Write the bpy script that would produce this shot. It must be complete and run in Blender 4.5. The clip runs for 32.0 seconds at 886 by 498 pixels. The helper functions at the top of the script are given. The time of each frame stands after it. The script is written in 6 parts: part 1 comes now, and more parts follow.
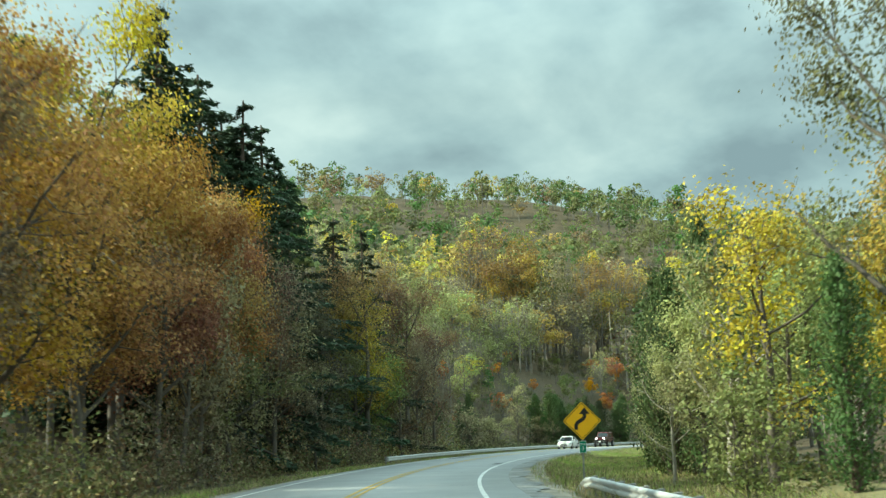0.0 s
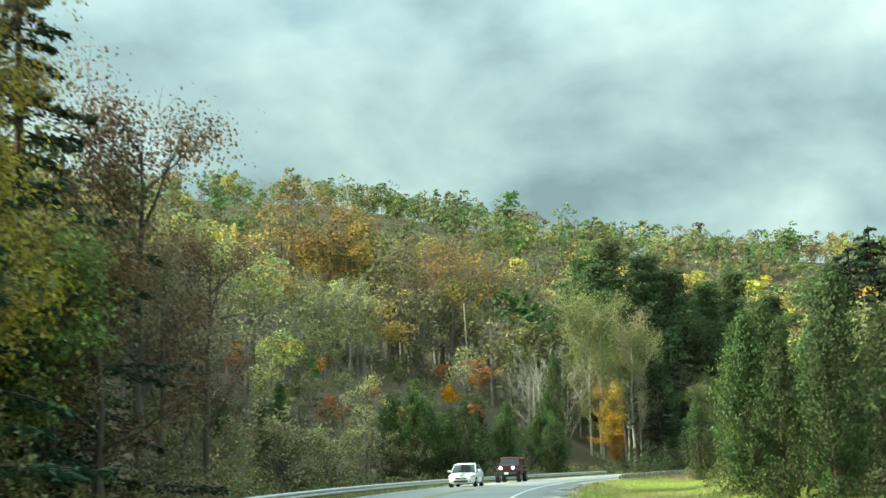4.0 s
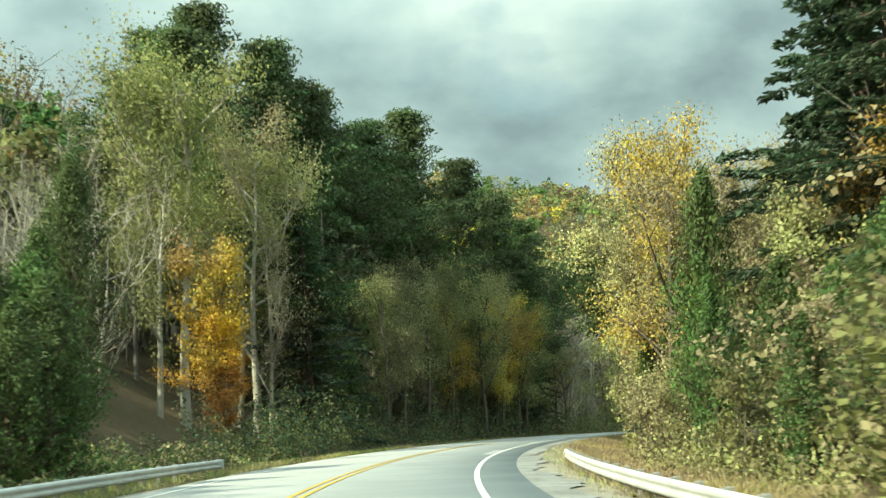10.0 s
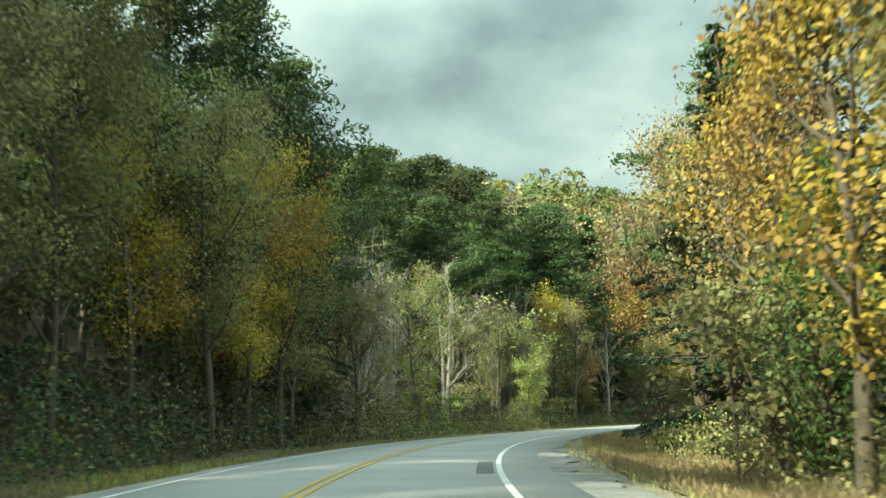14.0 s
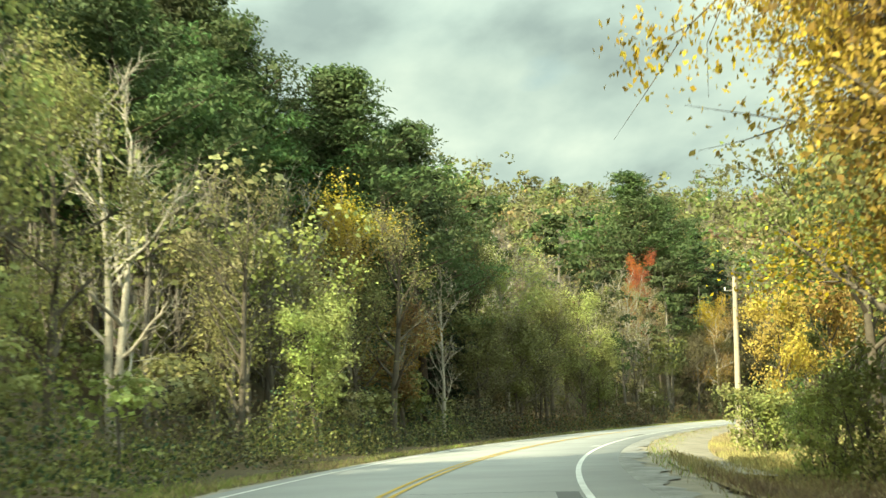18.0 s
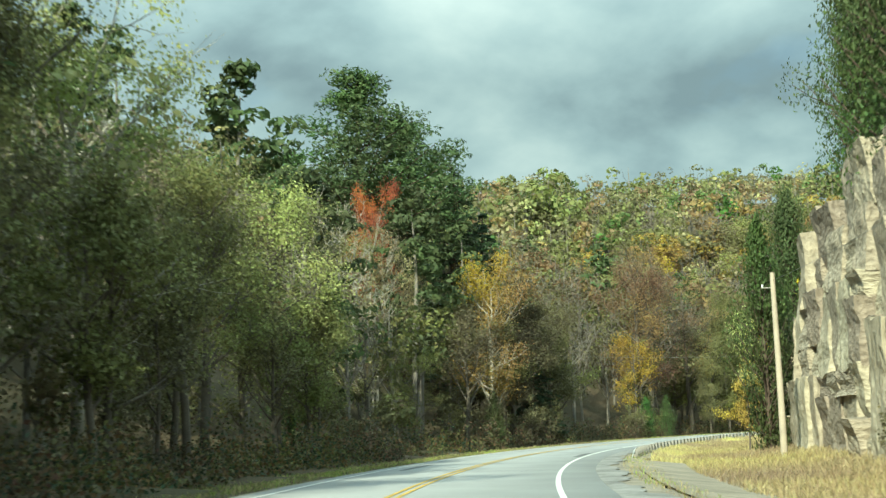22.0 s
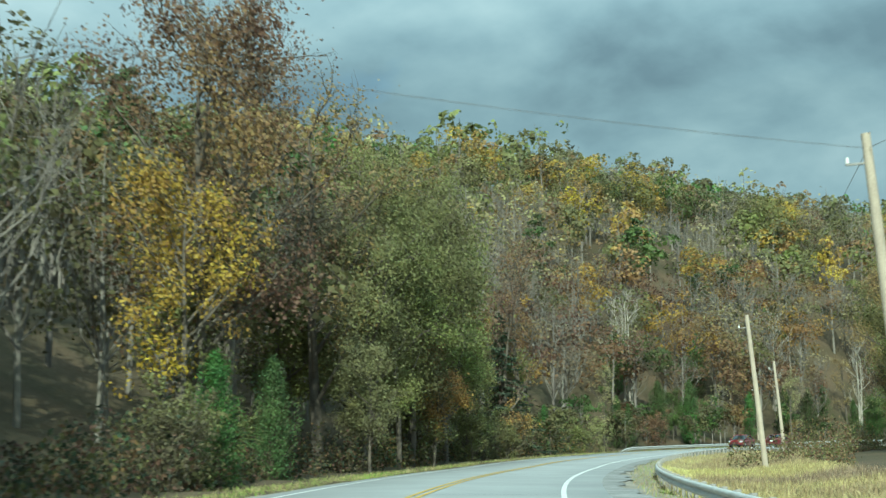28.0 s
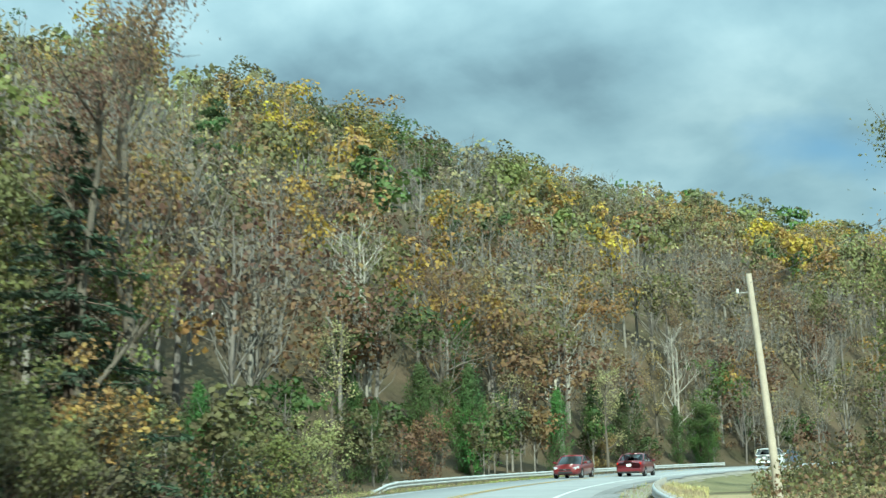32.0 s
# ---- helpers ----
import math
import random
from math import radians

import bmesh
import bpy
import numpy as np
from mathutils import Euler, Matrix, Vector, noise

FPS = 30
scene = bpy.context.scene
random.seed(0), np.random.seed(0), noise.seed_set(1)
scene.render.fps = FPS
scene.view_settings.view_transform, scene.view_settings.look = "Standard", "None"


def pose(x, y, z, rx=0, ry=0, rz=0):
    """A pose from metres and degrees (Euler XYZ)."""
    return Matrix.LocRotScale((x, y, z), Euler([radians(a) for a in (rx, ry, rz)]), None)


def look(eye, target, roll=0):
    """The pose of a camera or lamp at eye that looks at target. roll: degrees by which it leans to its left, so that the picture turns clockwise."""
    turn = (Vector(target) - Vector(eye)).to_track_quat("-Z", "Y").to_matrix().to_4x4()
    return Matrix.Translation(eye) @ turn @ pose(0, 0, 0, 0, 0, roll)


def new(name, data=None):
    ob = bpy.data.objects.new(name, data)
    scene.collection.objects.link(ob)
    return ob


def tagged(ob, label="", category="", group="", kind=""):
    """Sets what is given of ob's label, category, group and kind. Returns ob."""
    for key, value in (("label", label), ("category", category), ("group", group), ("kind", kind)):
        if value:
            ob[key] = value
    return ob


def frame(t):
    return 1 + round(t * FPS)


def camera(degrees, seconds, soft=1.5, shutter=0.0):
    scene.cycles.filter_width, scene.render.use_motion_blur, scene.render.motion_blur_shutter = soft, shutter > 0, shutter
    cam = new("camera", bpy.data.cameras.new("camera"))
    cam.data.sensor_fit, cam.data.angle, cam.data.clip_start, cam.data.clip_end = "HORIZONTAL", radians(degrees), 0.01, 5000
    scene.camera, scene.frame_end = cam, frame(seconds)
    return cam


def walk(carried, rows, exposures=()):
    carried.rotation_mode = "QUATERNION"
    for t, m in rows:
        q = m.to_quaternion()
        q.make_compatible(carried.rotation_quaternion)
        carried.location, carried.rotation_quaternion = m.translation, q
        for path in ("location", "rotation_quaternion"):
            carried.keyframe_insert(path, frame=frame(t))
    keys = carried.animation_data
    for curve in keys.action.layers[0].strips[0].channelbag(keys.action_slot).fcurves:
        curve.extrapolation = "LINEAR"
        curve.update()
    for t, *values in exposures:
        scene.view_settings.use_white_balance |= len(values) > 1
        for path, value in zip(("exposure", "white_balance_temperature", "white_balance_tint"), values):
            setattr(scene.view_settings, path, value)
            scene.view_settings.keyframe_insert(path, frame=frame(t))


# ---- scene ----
# camera and its drive along the road ------------------------------------------------
ROWS = [
    (0.0, 0.00, 0.00, 1.35, 121.33, 8.07, -1.47),
    (0.5, -7.67, -4.94, 1.27, 120.86, 8.10, -1.61),
    (1.0, -15.39, -9.87, 1.20, 120.41, 8.11, -1.75),
    (1.5, -23.17, -14.79, 1.14, 119.87, 7.98, -1.89),
    (2.0, -31.03, -19.67, 1.09, 119.02, 8.02, -2.03),
    (2.5, -38.97, -24.46, 1.04, 117.84, 8.29, -1.99),
    (3.0, -47.01, -29.12, 1.01, 116.42, 8.67, -1.94),
    (3.5, -55.17, -33.59, 0.99, 114.75, 9.04, -1.90),
    (4.0, -63.47, -37.86, 0.99, 112.93, 9.30, -1.85),
    (4.5, -71.88, -41.91, 0.99, 111.13, 9.35, -1.85),
    (5.0, -80.40, -45.73, 1.00, 109.57, 9.01, -1.85),
    (5.5, -89.01, -49.35, 1.01, 107.94, 8.63, -1.85),
    (6.0, -97.71, -52.75, 1.03, 106.27, 8.20, -1.85),
    (6.5, -106.49, -55.91, 1.04, 104.54, 7.81, -1.83),
    (7.0, -115.33, -58.84, 1.06, 102.73, 7.44, -1.82),
    (7.5, -124.22, -61.51, 1.06, 100.93, 7.15, -1.80),
    (8.0, -133.16, -63.93, 1.07, 99.22, 7.04, -1.78),
    (8.5, -142.15, -66.11, 1.07, 97.77, 7.05, -1.90),
    (9.0, -151.20, -68.06, 1.06, 96.46, 7.21, -2.01),
    (9.5, -160.31, -69.77, 1.04, 95.25, 7.33, -2.13),
    (10.0, -169.46, -71.27, 1.02, 94.03, 7.38, -2.25),
    (10.5, -178.67, -72.55, 0.99, 92.77, 7.29, -2.03),
    (11.0, -187.96, -73.59, 0.97, 91.51, 7.14, -1.80),
    (11.5, -197.31, -74.40, 0.94, 90.22, 6.93, -1.58),
    (12.0, -206.73, -74.96, 0.92, 88.82, 6.91, -1.35),
    (12.5, -216.18, -75.25, 0.90, 87.22, 6.93, -1.42),
    (13.0, -225.63, -75.25, 0.87, 85.53, 6.90, -1.48),
    (13.5, -235.09, -74.97, 0.85, 83.97, 6.94, -1.55),
    (14.0, -244.53, -74.42, 0.83, 82.56, 6.87, -1.61),
    (14.5, -253.94, -73.63, 0.80, 81.49, 6.83, -1.70),
    (15.0, -263.28, -72.62, 0.77, 80.47, 6.68, -1.79),
    (15.5, -272.56, -71.39, 0.73, 79.43, 6.49, -1.87),
    (16.0, -281.77, -69.92, 0.69, 78.32, 6.33, -1.96),
    (16.5, -290.92, -68.22, 0.64, 77.08, 6.28, -2.02),
    (17.0, -300.02, -66.26, 0.58, 75.65, 6.44, -2.07),
    (17.5, -309.07, -64.01, 0.52, 74.02, 6.70, -2.12),
    (18.0, -318.03, -61.43, 0.44, 72.24, 6.99, -2.18),
    (18.5, -326.94, -58.55, 0.36, 70.40, 7.22, -2.11),
    (19.0, -335.79, -55.38, 0.28, 68.62, 7.39, -2.04),
    (19.5, -344.59, -51.94, 0.20, 66.95, 7.46, -1.97),
    (20.0, -353.34, -48.24, 0.12, 65.28, 7.52, -1.90),
    (20.5, -361.97, -44.30, 0.04, 63.71, 7.55, -1.91),
    (21.0, -370.42, -40.17, -0.03, 62.15, 7.55, -1.93),
    (21.5, -378.70, -35.87, -0.09, 60.68, 7.63, -1.95),
    (22.0, -386.81, -31.40, -0.15, 59.28, 7.70, -1.96),
    (22.5, -394.75, -26.74, -0.20, 57.92, 7.70, -2.11),
    (23.0, -402.55, -21.89, -0.25, 56.72, 7.56, -2.25),
    (23.5, -410.21, -16.85, -0.29, 55.64, 7.30, -2.40),
    (24.0, -417.72, -11.64, -0.33, 54.57, 7.07, -2.54),
    (24.5, -425.13, -6.27, -0.36, 53.42, 7.03, -2.29),
    (25.0, -432.45, -0.71, -0.39, 51.96, 7.30, -2.04),
    (25.5, -439.63, 5.06, -0.42, 50.29, 7.50, -1.79),
    (26.0, -446.67, 11.06, -0.44, 48.46, 7.67, -1.55),
    (26.5, -453.52, 17.30, -0.45, 46.48, 7.82, -1.30),
    (27.0, -460.16, 23.76, -0.46, 44.38, 7.96, -1.05),
    (27.5, -466.57, 30.43, -0.47, 42.25, 8.10, -0.81),
    (28.0, -472.76, 37.32, -0.48, 40.22, 8.26, -0.56),
    (28.5, -478.72, 44.40, -0.49, 38.37, 8.35, -0.73),
    (29.0, -484.49, 51.64, -0.49, 36.73, 8.44, -0.90),
    (29.5, -490.07, 59.02, -0.50, 35.28, 8.59, -1.08),
    (30.0, -495.49, 66.53, -0.51, 33.94, 8.80, -1.25),
    (30.5, -500.73, 74.15, -0.52, 32.45, 8.92, -1.30),
    (31.0, -505.74, 81.91, -0.53, 30.77, 9.04, -1.35),
    (31.5, -510.51, 89.81, -0.55, 28.95, 9.16, -1.40),
    (32.0, -515.00, 97.84, -0.57, 27.08, 9.36, -1.45),
]


def heading_target(row):
    t, x, y, z, yaw, pitch, roll = row
    yw, pt = radians(yaw), radians(pitch)
    return (x - math.sin(yw) * math.cos(pt) * 10, y + math.cos(yw) * math.cos(pt) * 10, z + math.sin(pt) * 10)


cam = camera(36.75, 32.0, soft=1.4, shutter=0.35)
walk(cam, [(r[0], look(r[1:4], heading_target(r), r[6])) for r in ROWS],
     exposures=[(0, 0.81, 6250, -15), (5, 0.92, 6350, -15), (8, 0.8, 6400, -15), (10, 0.88, 6800, -15), (13.5, 0.92, 6750, -15), (17, 1.2, 8100, -11), (18, 1.15, 7900, -12), (19, 0.98, 6500, -15), (20, 0.7, 6300, -15),
                (22, 0.7, 6250, -15), (25, 0.41, 6150, -15), (28, 0.29, 5450, -18), (30, 0.55, 5400, -18), (32, 0.55, 5350, -18)])

# sky, clouds and sun ------------------------------------------------------------------
SUN_TO = Vector((0.55, -0.77, 0.61)).normalized()
world = bpy.data.worlds.new("world")
scene.world = world
world.use_nodes = True
wt = world.node_tree
wt.nodes.clear()


def node(tree, kind, **vals):
    n = tree.nodes.new(kind)
    for k, v in vals.items():
        n.inputs[k.replace("_", " ")].default_value = v
    return n


w_out = wt.nodes.new("ShaderNodeOutputWorld")
w_bg = wt.nodes.new("ShaderNodeBackground")
w_bg.inputs["Strength"].default_value = 0.07
sky = wt.nodes.new("ShaderNodeTexSky")
sky.sky_type = "NISHITA"
sky.sun_disc = False
sky.sun_elevation = math.asin(SUN_TO.z)
sky.sun_rotation = math.atan2(SUN_TO.x, SUN_TO.y)
sky.air_density, sky.dust_density, sky.ozone_density = 1.0, 0.8, 1.2
w_tc = wt.nodes.new("ShaderNodeTexCoord")
w_sep = wt.nodes.new("ShaderNodeSeparateXYZ")
wt.links.new(w_tc.outputs["Generated"], w_sep.inputs[0])
w_up = wt.nodes.new("ShaderNodeMath")
w_up.operation = "MAXIMUM"
w_up.inputs[1].default_value = 0.0
wt.links.new(w_sep.outputs["Z"], w_up.inputs[0])
w_off = wt.nodes.new("ShaderNodeMath")
w_off.operation = "ADD"
w_off.inputs[1].default_value = 0.42
wt.links.new(w_up.outputs[0], w_off.inputs[0])
w_div = wt.nodes.new("ShaderNodeVectorMath")
w_div.operation = "DIVIDE"
w_cmb = wt.nodes.new("ShaderNodeCombineXYZ")
for k in ("X", "Y"):
    wt.links.new(w_off.outputs[0], w_cmb.inputs[k])
w_cmb.inputs["Z"].default_value = 1.0
wt.links.new(w_tc.outputs["Generated"], w_div.inputs[0])
wt.links.new(w_cmb.outputs[0], w_div.inputs[1])


def sky_noise(scale, detail, rough, shift):
    m = wt.nodes.new("ShaderNodeMapping")
    m.inputs["Location"].default_value = shift
    m.inputs["Scale"].default_value = (1.0, 1.0, 0.0)
    wt.links.new(w_div.outputs[0], m.inputs["Vector"])
    n = wt.nodes.new("ShaderNodeTexNoise")
    n.inputs["Scale"].default_value = scale
    n.inputs["Detail"].default_value = detail
    n.inputs["Roughness"].default_value = rough
    n.inputs["Distortion"].default_value = 0.12
    wt.links.new(m.outputs[0], n.inputs["Vector"])
    return n


def ramp(tree, src, stops):
    r = tree.nodes.new("ShaderNodeValToRGB")
    while len(r.color_ramp.elements) < len(stops):
        r.color_ramp.elements.new(0.5)
    for e, (p, c) in zip(r.color_ramp.elements, stops):
        e.position, e.color = p, (*c, 1)
    tree.links.new(src, r.inputs[0])
    return r


cover = ramp(wt, sky_noise(2.1, 7.0, 0.5, (3.3, 1.2, 0)).outputs[0], [(0.24, (0, 0, 0)), (0.38, (1, 1, 1))])
tone = ramp(wt, sky_noise(4.2, 7.0, 0.5, (7.1, 4.4, 0)).outputs[0],
            [(0.32, (2.5, 3.1, 3.6)), (0.45, (3.7, 4.5, 5.0)), (0.56, (4.7, 5.5, 5.9)), (0.70, (6.3, 6.9, 7.1))])
w_mix = wt.nodes.new("ShaderNodeMixRGB")
wt.links.new(cover.outputs[0], w_mix.inputs[0])
wt.links.new(sky.outputs[0], w_mix.inputs[1])
wt.links.new(tone.outputs[0], w_mix.inputs[2])
# clouds are brighter overhead than near the horizon
w_zen = wt.nodes.new("ShaderNodeMapRange")
w_zen.inputs["From Min"].default_value, w_zen.inputs["From Max"].default_value = 0.25, 1.0
w_zen.inputs["To Min"].default_value, w_zen.inputs["To Max"].default_value = 1.0, 3.4
wt.links.new(w_sep.outputs["Z"], w_zen.inputs["Value"])
w_lift = wt.nodes.new("ShaderNodeVectorMath")
w_lift.operation = "SCALE"
wt.links.new(w_mix.outputs[0], w_lift.inputs[0])
wt.links.new(w_zen.outputs[0], w_lift.inputs["Scale"])
wt.links.new(w_lift.outputs[0], w_bg.inputs["Color"])
wt.links.new(w_bg.outputs[0], w_out.inputs[0])

sun = new("sun", bpy.data.lights.new("sun", "SUN"))
sun.data.energy = 5.0
sun.data.angle = radians(0.6)
sun.data.color = (1.0, 0.90, 0.74)
sun.matrix_world = look(SUN_TO * 300, (0, 0, 0))

# road line: where the drive goes, and the curve beyond it ---------------------------------
RT = np.array([r[0] for r in ROWS])
_fine = np.arange(0, 32.01, 0.1)


def smooth_col(k):
    v = np.interp(_fine, RT, np.array([r[k] for r in ROWS]))
    pad = np.r_[np.full(10, v[0]) - (v[10] - v[0]) / 10 * np.arange(10, 0, -1), v,
                v[-1] + (v[-1] - v[-11]) / 10 * np.arange(1, 11)]
    return np.convolve(pad, np.ones(21) / 21, "valid")


_xy = np.stack([smooth_col(1), smooth_col(2)], 1)
_z = smooth_col(3) - 1.35
_d0 = (_xy[5] - _xy[0]) / np.linalg.norm(_xy[5] - _xy[0])
_d1 = (_xy[-1] - _xy[-6]) / np.linalg.norm(_xy[-1] - _xy[-6])
_back = [_xy[0] - _d0 * k for k in range(160, 0, -2)]
_ahead, _p, _h = [], _xy[-1].copy(), math.atan2(-_d1[0], _d1[1])
for k in range(260):
    _h -= 2 / 225.0 if k < 110 else 0
    _p = _p + 2 * np.array((-math.sin(_h), math.cos(_h)))
    _ahead.append(_p)
LINE = np.r_[_back, _xy, _ahead]
LINE_S = np.r_[0, np.cumsum(np.hypot(*np.diff(LINE, axis=0).T))]
LINE_S -= LINE_S[len(_back)]
LINE_Z = np.r_[np.full(len(_back), _z[0]), _z, _z[-1] + 0.006 * 2 * np.arange(1, 261)]
# even stations every 2 m
ST = np.arange(LINE_S[0], LINE_S[-1], 2.0)
PX = np.stack([np.interp(ST, LINE_S, LINE[:, i]) for i in range(2)], 1)
PZ = np.interp(ST, LINE_S, LINE_Z)
PD = np.gradient(PX, axis=0)
PD /= np.hypot(*PD.T)[:, None]
PL = np.stack([-PD[:, 1], PD[:, 0]], 1)


def on_line(s, n):
    """World x, y at s metres along the road and n metres to its left, and the road's height there."""
    f = [np.interp(s, ST, a) for a in (PX[:, 0], PX[:, 1], PL[:, 0], PL[:, 1], PZ)]
    return f[0] + f[2] * n, f[1] + f[3] * n, f[4]


def road_yaw(s):
    """Turn about z that lays +y along the road."""
    return math.degrees(math.atan2(-np.interp(s, ST, PD[:, 0]), np.interp(s, ST, PD[:, 1])))


def to_line(x, y):
    """s, n and the road's height for arrays of places."""
    x, y = np.atleast_1d(np.asarray(x, float)), np.atleast_1d(np.asarray(y, float))
    s, n, z = np.empty(len(x)), np.empty(len(x)), np.empty(len(x))
    for a in range(0, len(x), 4000):
        dx, dy = x[a:a + 4000, None] - PX[None, :, 0], y[a:a + 4000, None] - PX[None, :, 1]
        i = np.argmin(dx * dx + dy * dy, 1)
        j = np.arange(len(i))
        s[a:a + 4000], z[a:a + 4000] = ST[i], PZ[i]
        side = np.sign(dx[j, i] * PL[i, 0] + dy[j, i] * PL[i, 1])
        n[a:a + 4000] = side * np.sqrt(dx[j, i] ** 2 + dy[j, i] ** 2)
    return s, n, z


def smooth(a, lo, hi):
    t = np.clip((a - lo) / (hi - lo), 0, 1)
    return t * t * (3 - 2 * t)


def rolling(x, y):
    return (np.sin(x * 0.021 + 1.3) * np.cos(y * 0.027) * 3.0 + np.sin(x * 0.051 - y * 0.043) * 1.2
            + np.sin(x * 0.0083 + y * 0.0061 + 2.0) * 6)


def ground(x, y):
    """Height of the land."""
    s, n, z = to_line(x, y)
    x, y = np.atleast_1d(x), np.atleast_1d(y)
    left = np.clip(n - 11, 0, None)
    near = smooth(left, 0, 20) * np.minimum(left, 64) * (0.42 + 0.26 * smooth(s, 640, 730)) * (1 - 0.35 * smooth(s, 800, 960))
    far = np.clip(left - 64, 0, None)
    cap = (104 + 26 * (1 - smooth(s, 540, 640)) + 14 * np.sin(s * 0.012 + 0.6)) * (1 - 0.7 * smooth(s, 840, 1000))
    up = near + cap * (1 - np.exp(-far * 0.36 / cap))
    up = up + 26 * np.exp(-((s - 425) / 75) ** 2 - ((n - 400) / 110) ** 2)
    up = up - 17 * np.exp(-((s - 705) / 55) ** 2) * smooth(n, 90, 260)
    right = np.clip(-n - 12, 0, None)
    bank = smooth(right, 0, 18) * np.minimum(right, 45) * 0.20 * (0.35 + 0.65 * smooth(s, 150, 240) * (1 - smooth(s, 505, 530)))
    rock = smooth(s, 422, 430) * (1 - smooth(s, 468, 480)) * smooth(-n, 19.0, 24.0) * 8.0
    verge = -0.55 * smooth(-n, 3.6, 6.5) * (1 - smooth(-n, 9, 14)) - 0.25 * smooth(n, 6.6, 9) * (1 - smooth(n, 10, 14))
    away = smooth(np.abs(n), 11, 60)
    return z - 0.05 + up + np.maximum(bank, rock) + verge + away * rolling(x, y) * smooth(np.abs(n), 25, 90) * 0.8


# materials ----------------------------------------------------------------------------------
def material(name, base, rough=0.8, spread=0.25, scale=3.0, fine=30.0, bump=0.2, metal=0.0, second=None, per=None, translucent=0.0, spec=0.3, bump_d=0.02, drift=0.0):
    """A surface with variation at two scales; per: 'island' or 'object' adds a random tone to each piece."""
    m = bpy.data.materials.new(name)
    m.use_nodes = True
    t = m.node_tree
    t.nodes.clear()
    out = t.nodes.new("ShaderNodeOutputMaterial")
    b = t.nodes.new("ShaderNodeBsdfPrincipled")
    b.inputs["Roughness"].default_value = rough
    b.inputs["Metallic"].default_value = metal
    b.inputs["Specular IOR Level"].default_value = spec
    tc = t.nodes.new("ShaderNodeTexCoord")
    n1 = node(t, "ShaderNodeTexNoise", Scale=scale, Detail=4.0)
    n2 = node(t, "ShaderNodeTexNoise", Scale=fine, Detail=3.0)
    for n in (n1, n2):
        t.links.new(tc.outputs["Object"], n.inputs["Vector"])
    second = second or tuple(c * (1 - spread) for c in base)
    r1 = ramp(t, n1.outputs[0], [(0.32, second), (0.68, base)])
    fine_mix = t.nodes.new("ShaderNodeMixRGB")
    fine_mix.blend_type = "MULTIPLY"
    fine_mix.inputs[0].default_value = 0.7
    r2 = ramp(t, n2.outputs[0], [(0.3, (1 - spread,) * 3), (0.7, (1, 1, 1))])
    t.links.new(r1.outputs[0], fine_mix.inputs[1])
    t.links.new(r2.outputs[0], fine_mix.inputs[2])
    col = fine_mix.outputs[0]
    for kind in (per or "").split():
        hsv = t.nodes.new("ShaderNodeHueSaturation")
        if kind == "island":
            src = t.nodes.new("ShaderNodeNewGeometry").outputs["Random Per Island"]
            lo, hi, h0, h1 = 0.76, 1.24, 0.485, 0.515
        else:
            src = t.nodes.new("ShaderNodeObjectInfo").outputs["Random"]
            lo, hi, h0, h1 = 0.75, 1.25, 0.485, 0.515
        for sock, a, c in (("Value", lo, hi), ("Hue", h0, h1)):
            mr = t.nodes.new("ShaderNodeMapRange")
            mr.inputs["To Min"].default_value, mr.inputs["To Max"].default_value = a, c
            t.links.new(src, mr.inputs["Value"])
            t.links.new(mr.outputs[0], hsv.inputs[sock])
        t.links.new(col, hsv.inputs["Color"])
        col = hsv.outputs[0]
    if drift:
        n3 = node(t, "ShaderNodeTexNoise", Scale=drift, Detail=2.0)
        t.links.new(t.nodes.new("ShaderNodeNewGeometry").outputs["Position"], n3.inputs["Vector"])
        hsv = t.nodes.new("ShaderNodeHueSaturation")
        for sock, a, c in (("Value", 0.72, 1.28), ("Hue", 0.47, 0.53), ("Saturation", 0.85, 1.15)):
            mr = t.nodes.new("ShaderNodeMapRange")
            mr.inputs["From Min"].default_value, mr.inputs["From Max"].default_value = 0.3, 0.7
            mr.inputs["To Min"].default_value, mr.inputs["To Max"].default_value = a, c
            t.links.new(n3.outputs[0], mr.inputs["Value"])
            t.links.new(mr.outputs[0], hsv.inputs[sock])
        t.links.new(col, hsv.inputs["Color"])
        col = hsv.outputs[0]
    t.links.new(col, b.inputs["Base Color"])
    if bump:
        bp = t.nodes.new("ShaderNodeBump")
        bp.inputs["Strength"].default_value = bump
        bp.inputs["Distance"].default_value = bump_d
        t.links.new(n2.outputs[0], bp.inputs["Height"])
        t.links.new(bp.outputs[0], b.inputs["Normal"])
    surf = b.outputs[0]
    if translucent:
        tr = t.nodes.new("ShaderNodeBsdfTranslucent")
        t.links.new(col, tr.inputs["Color"])
        mx = t.nodes.new("ShaderNodeMixShader")
        mx.inputs[0].default_value = translucent
        t.links.new(surf, mx.inputs[1])
        t.links.new(tr.outputs[0], mx.inputs[2])
        surf = mx.outputs[0]
    t.links.new(surf, out.inputs[0])
    return m


def leaves(name, base, second):
    return material(name, base, 0.62, 0.3, 0.6, 5.0, 0.0, 0.0, second, "island object", 0.3, 0.25, drift=0.09)


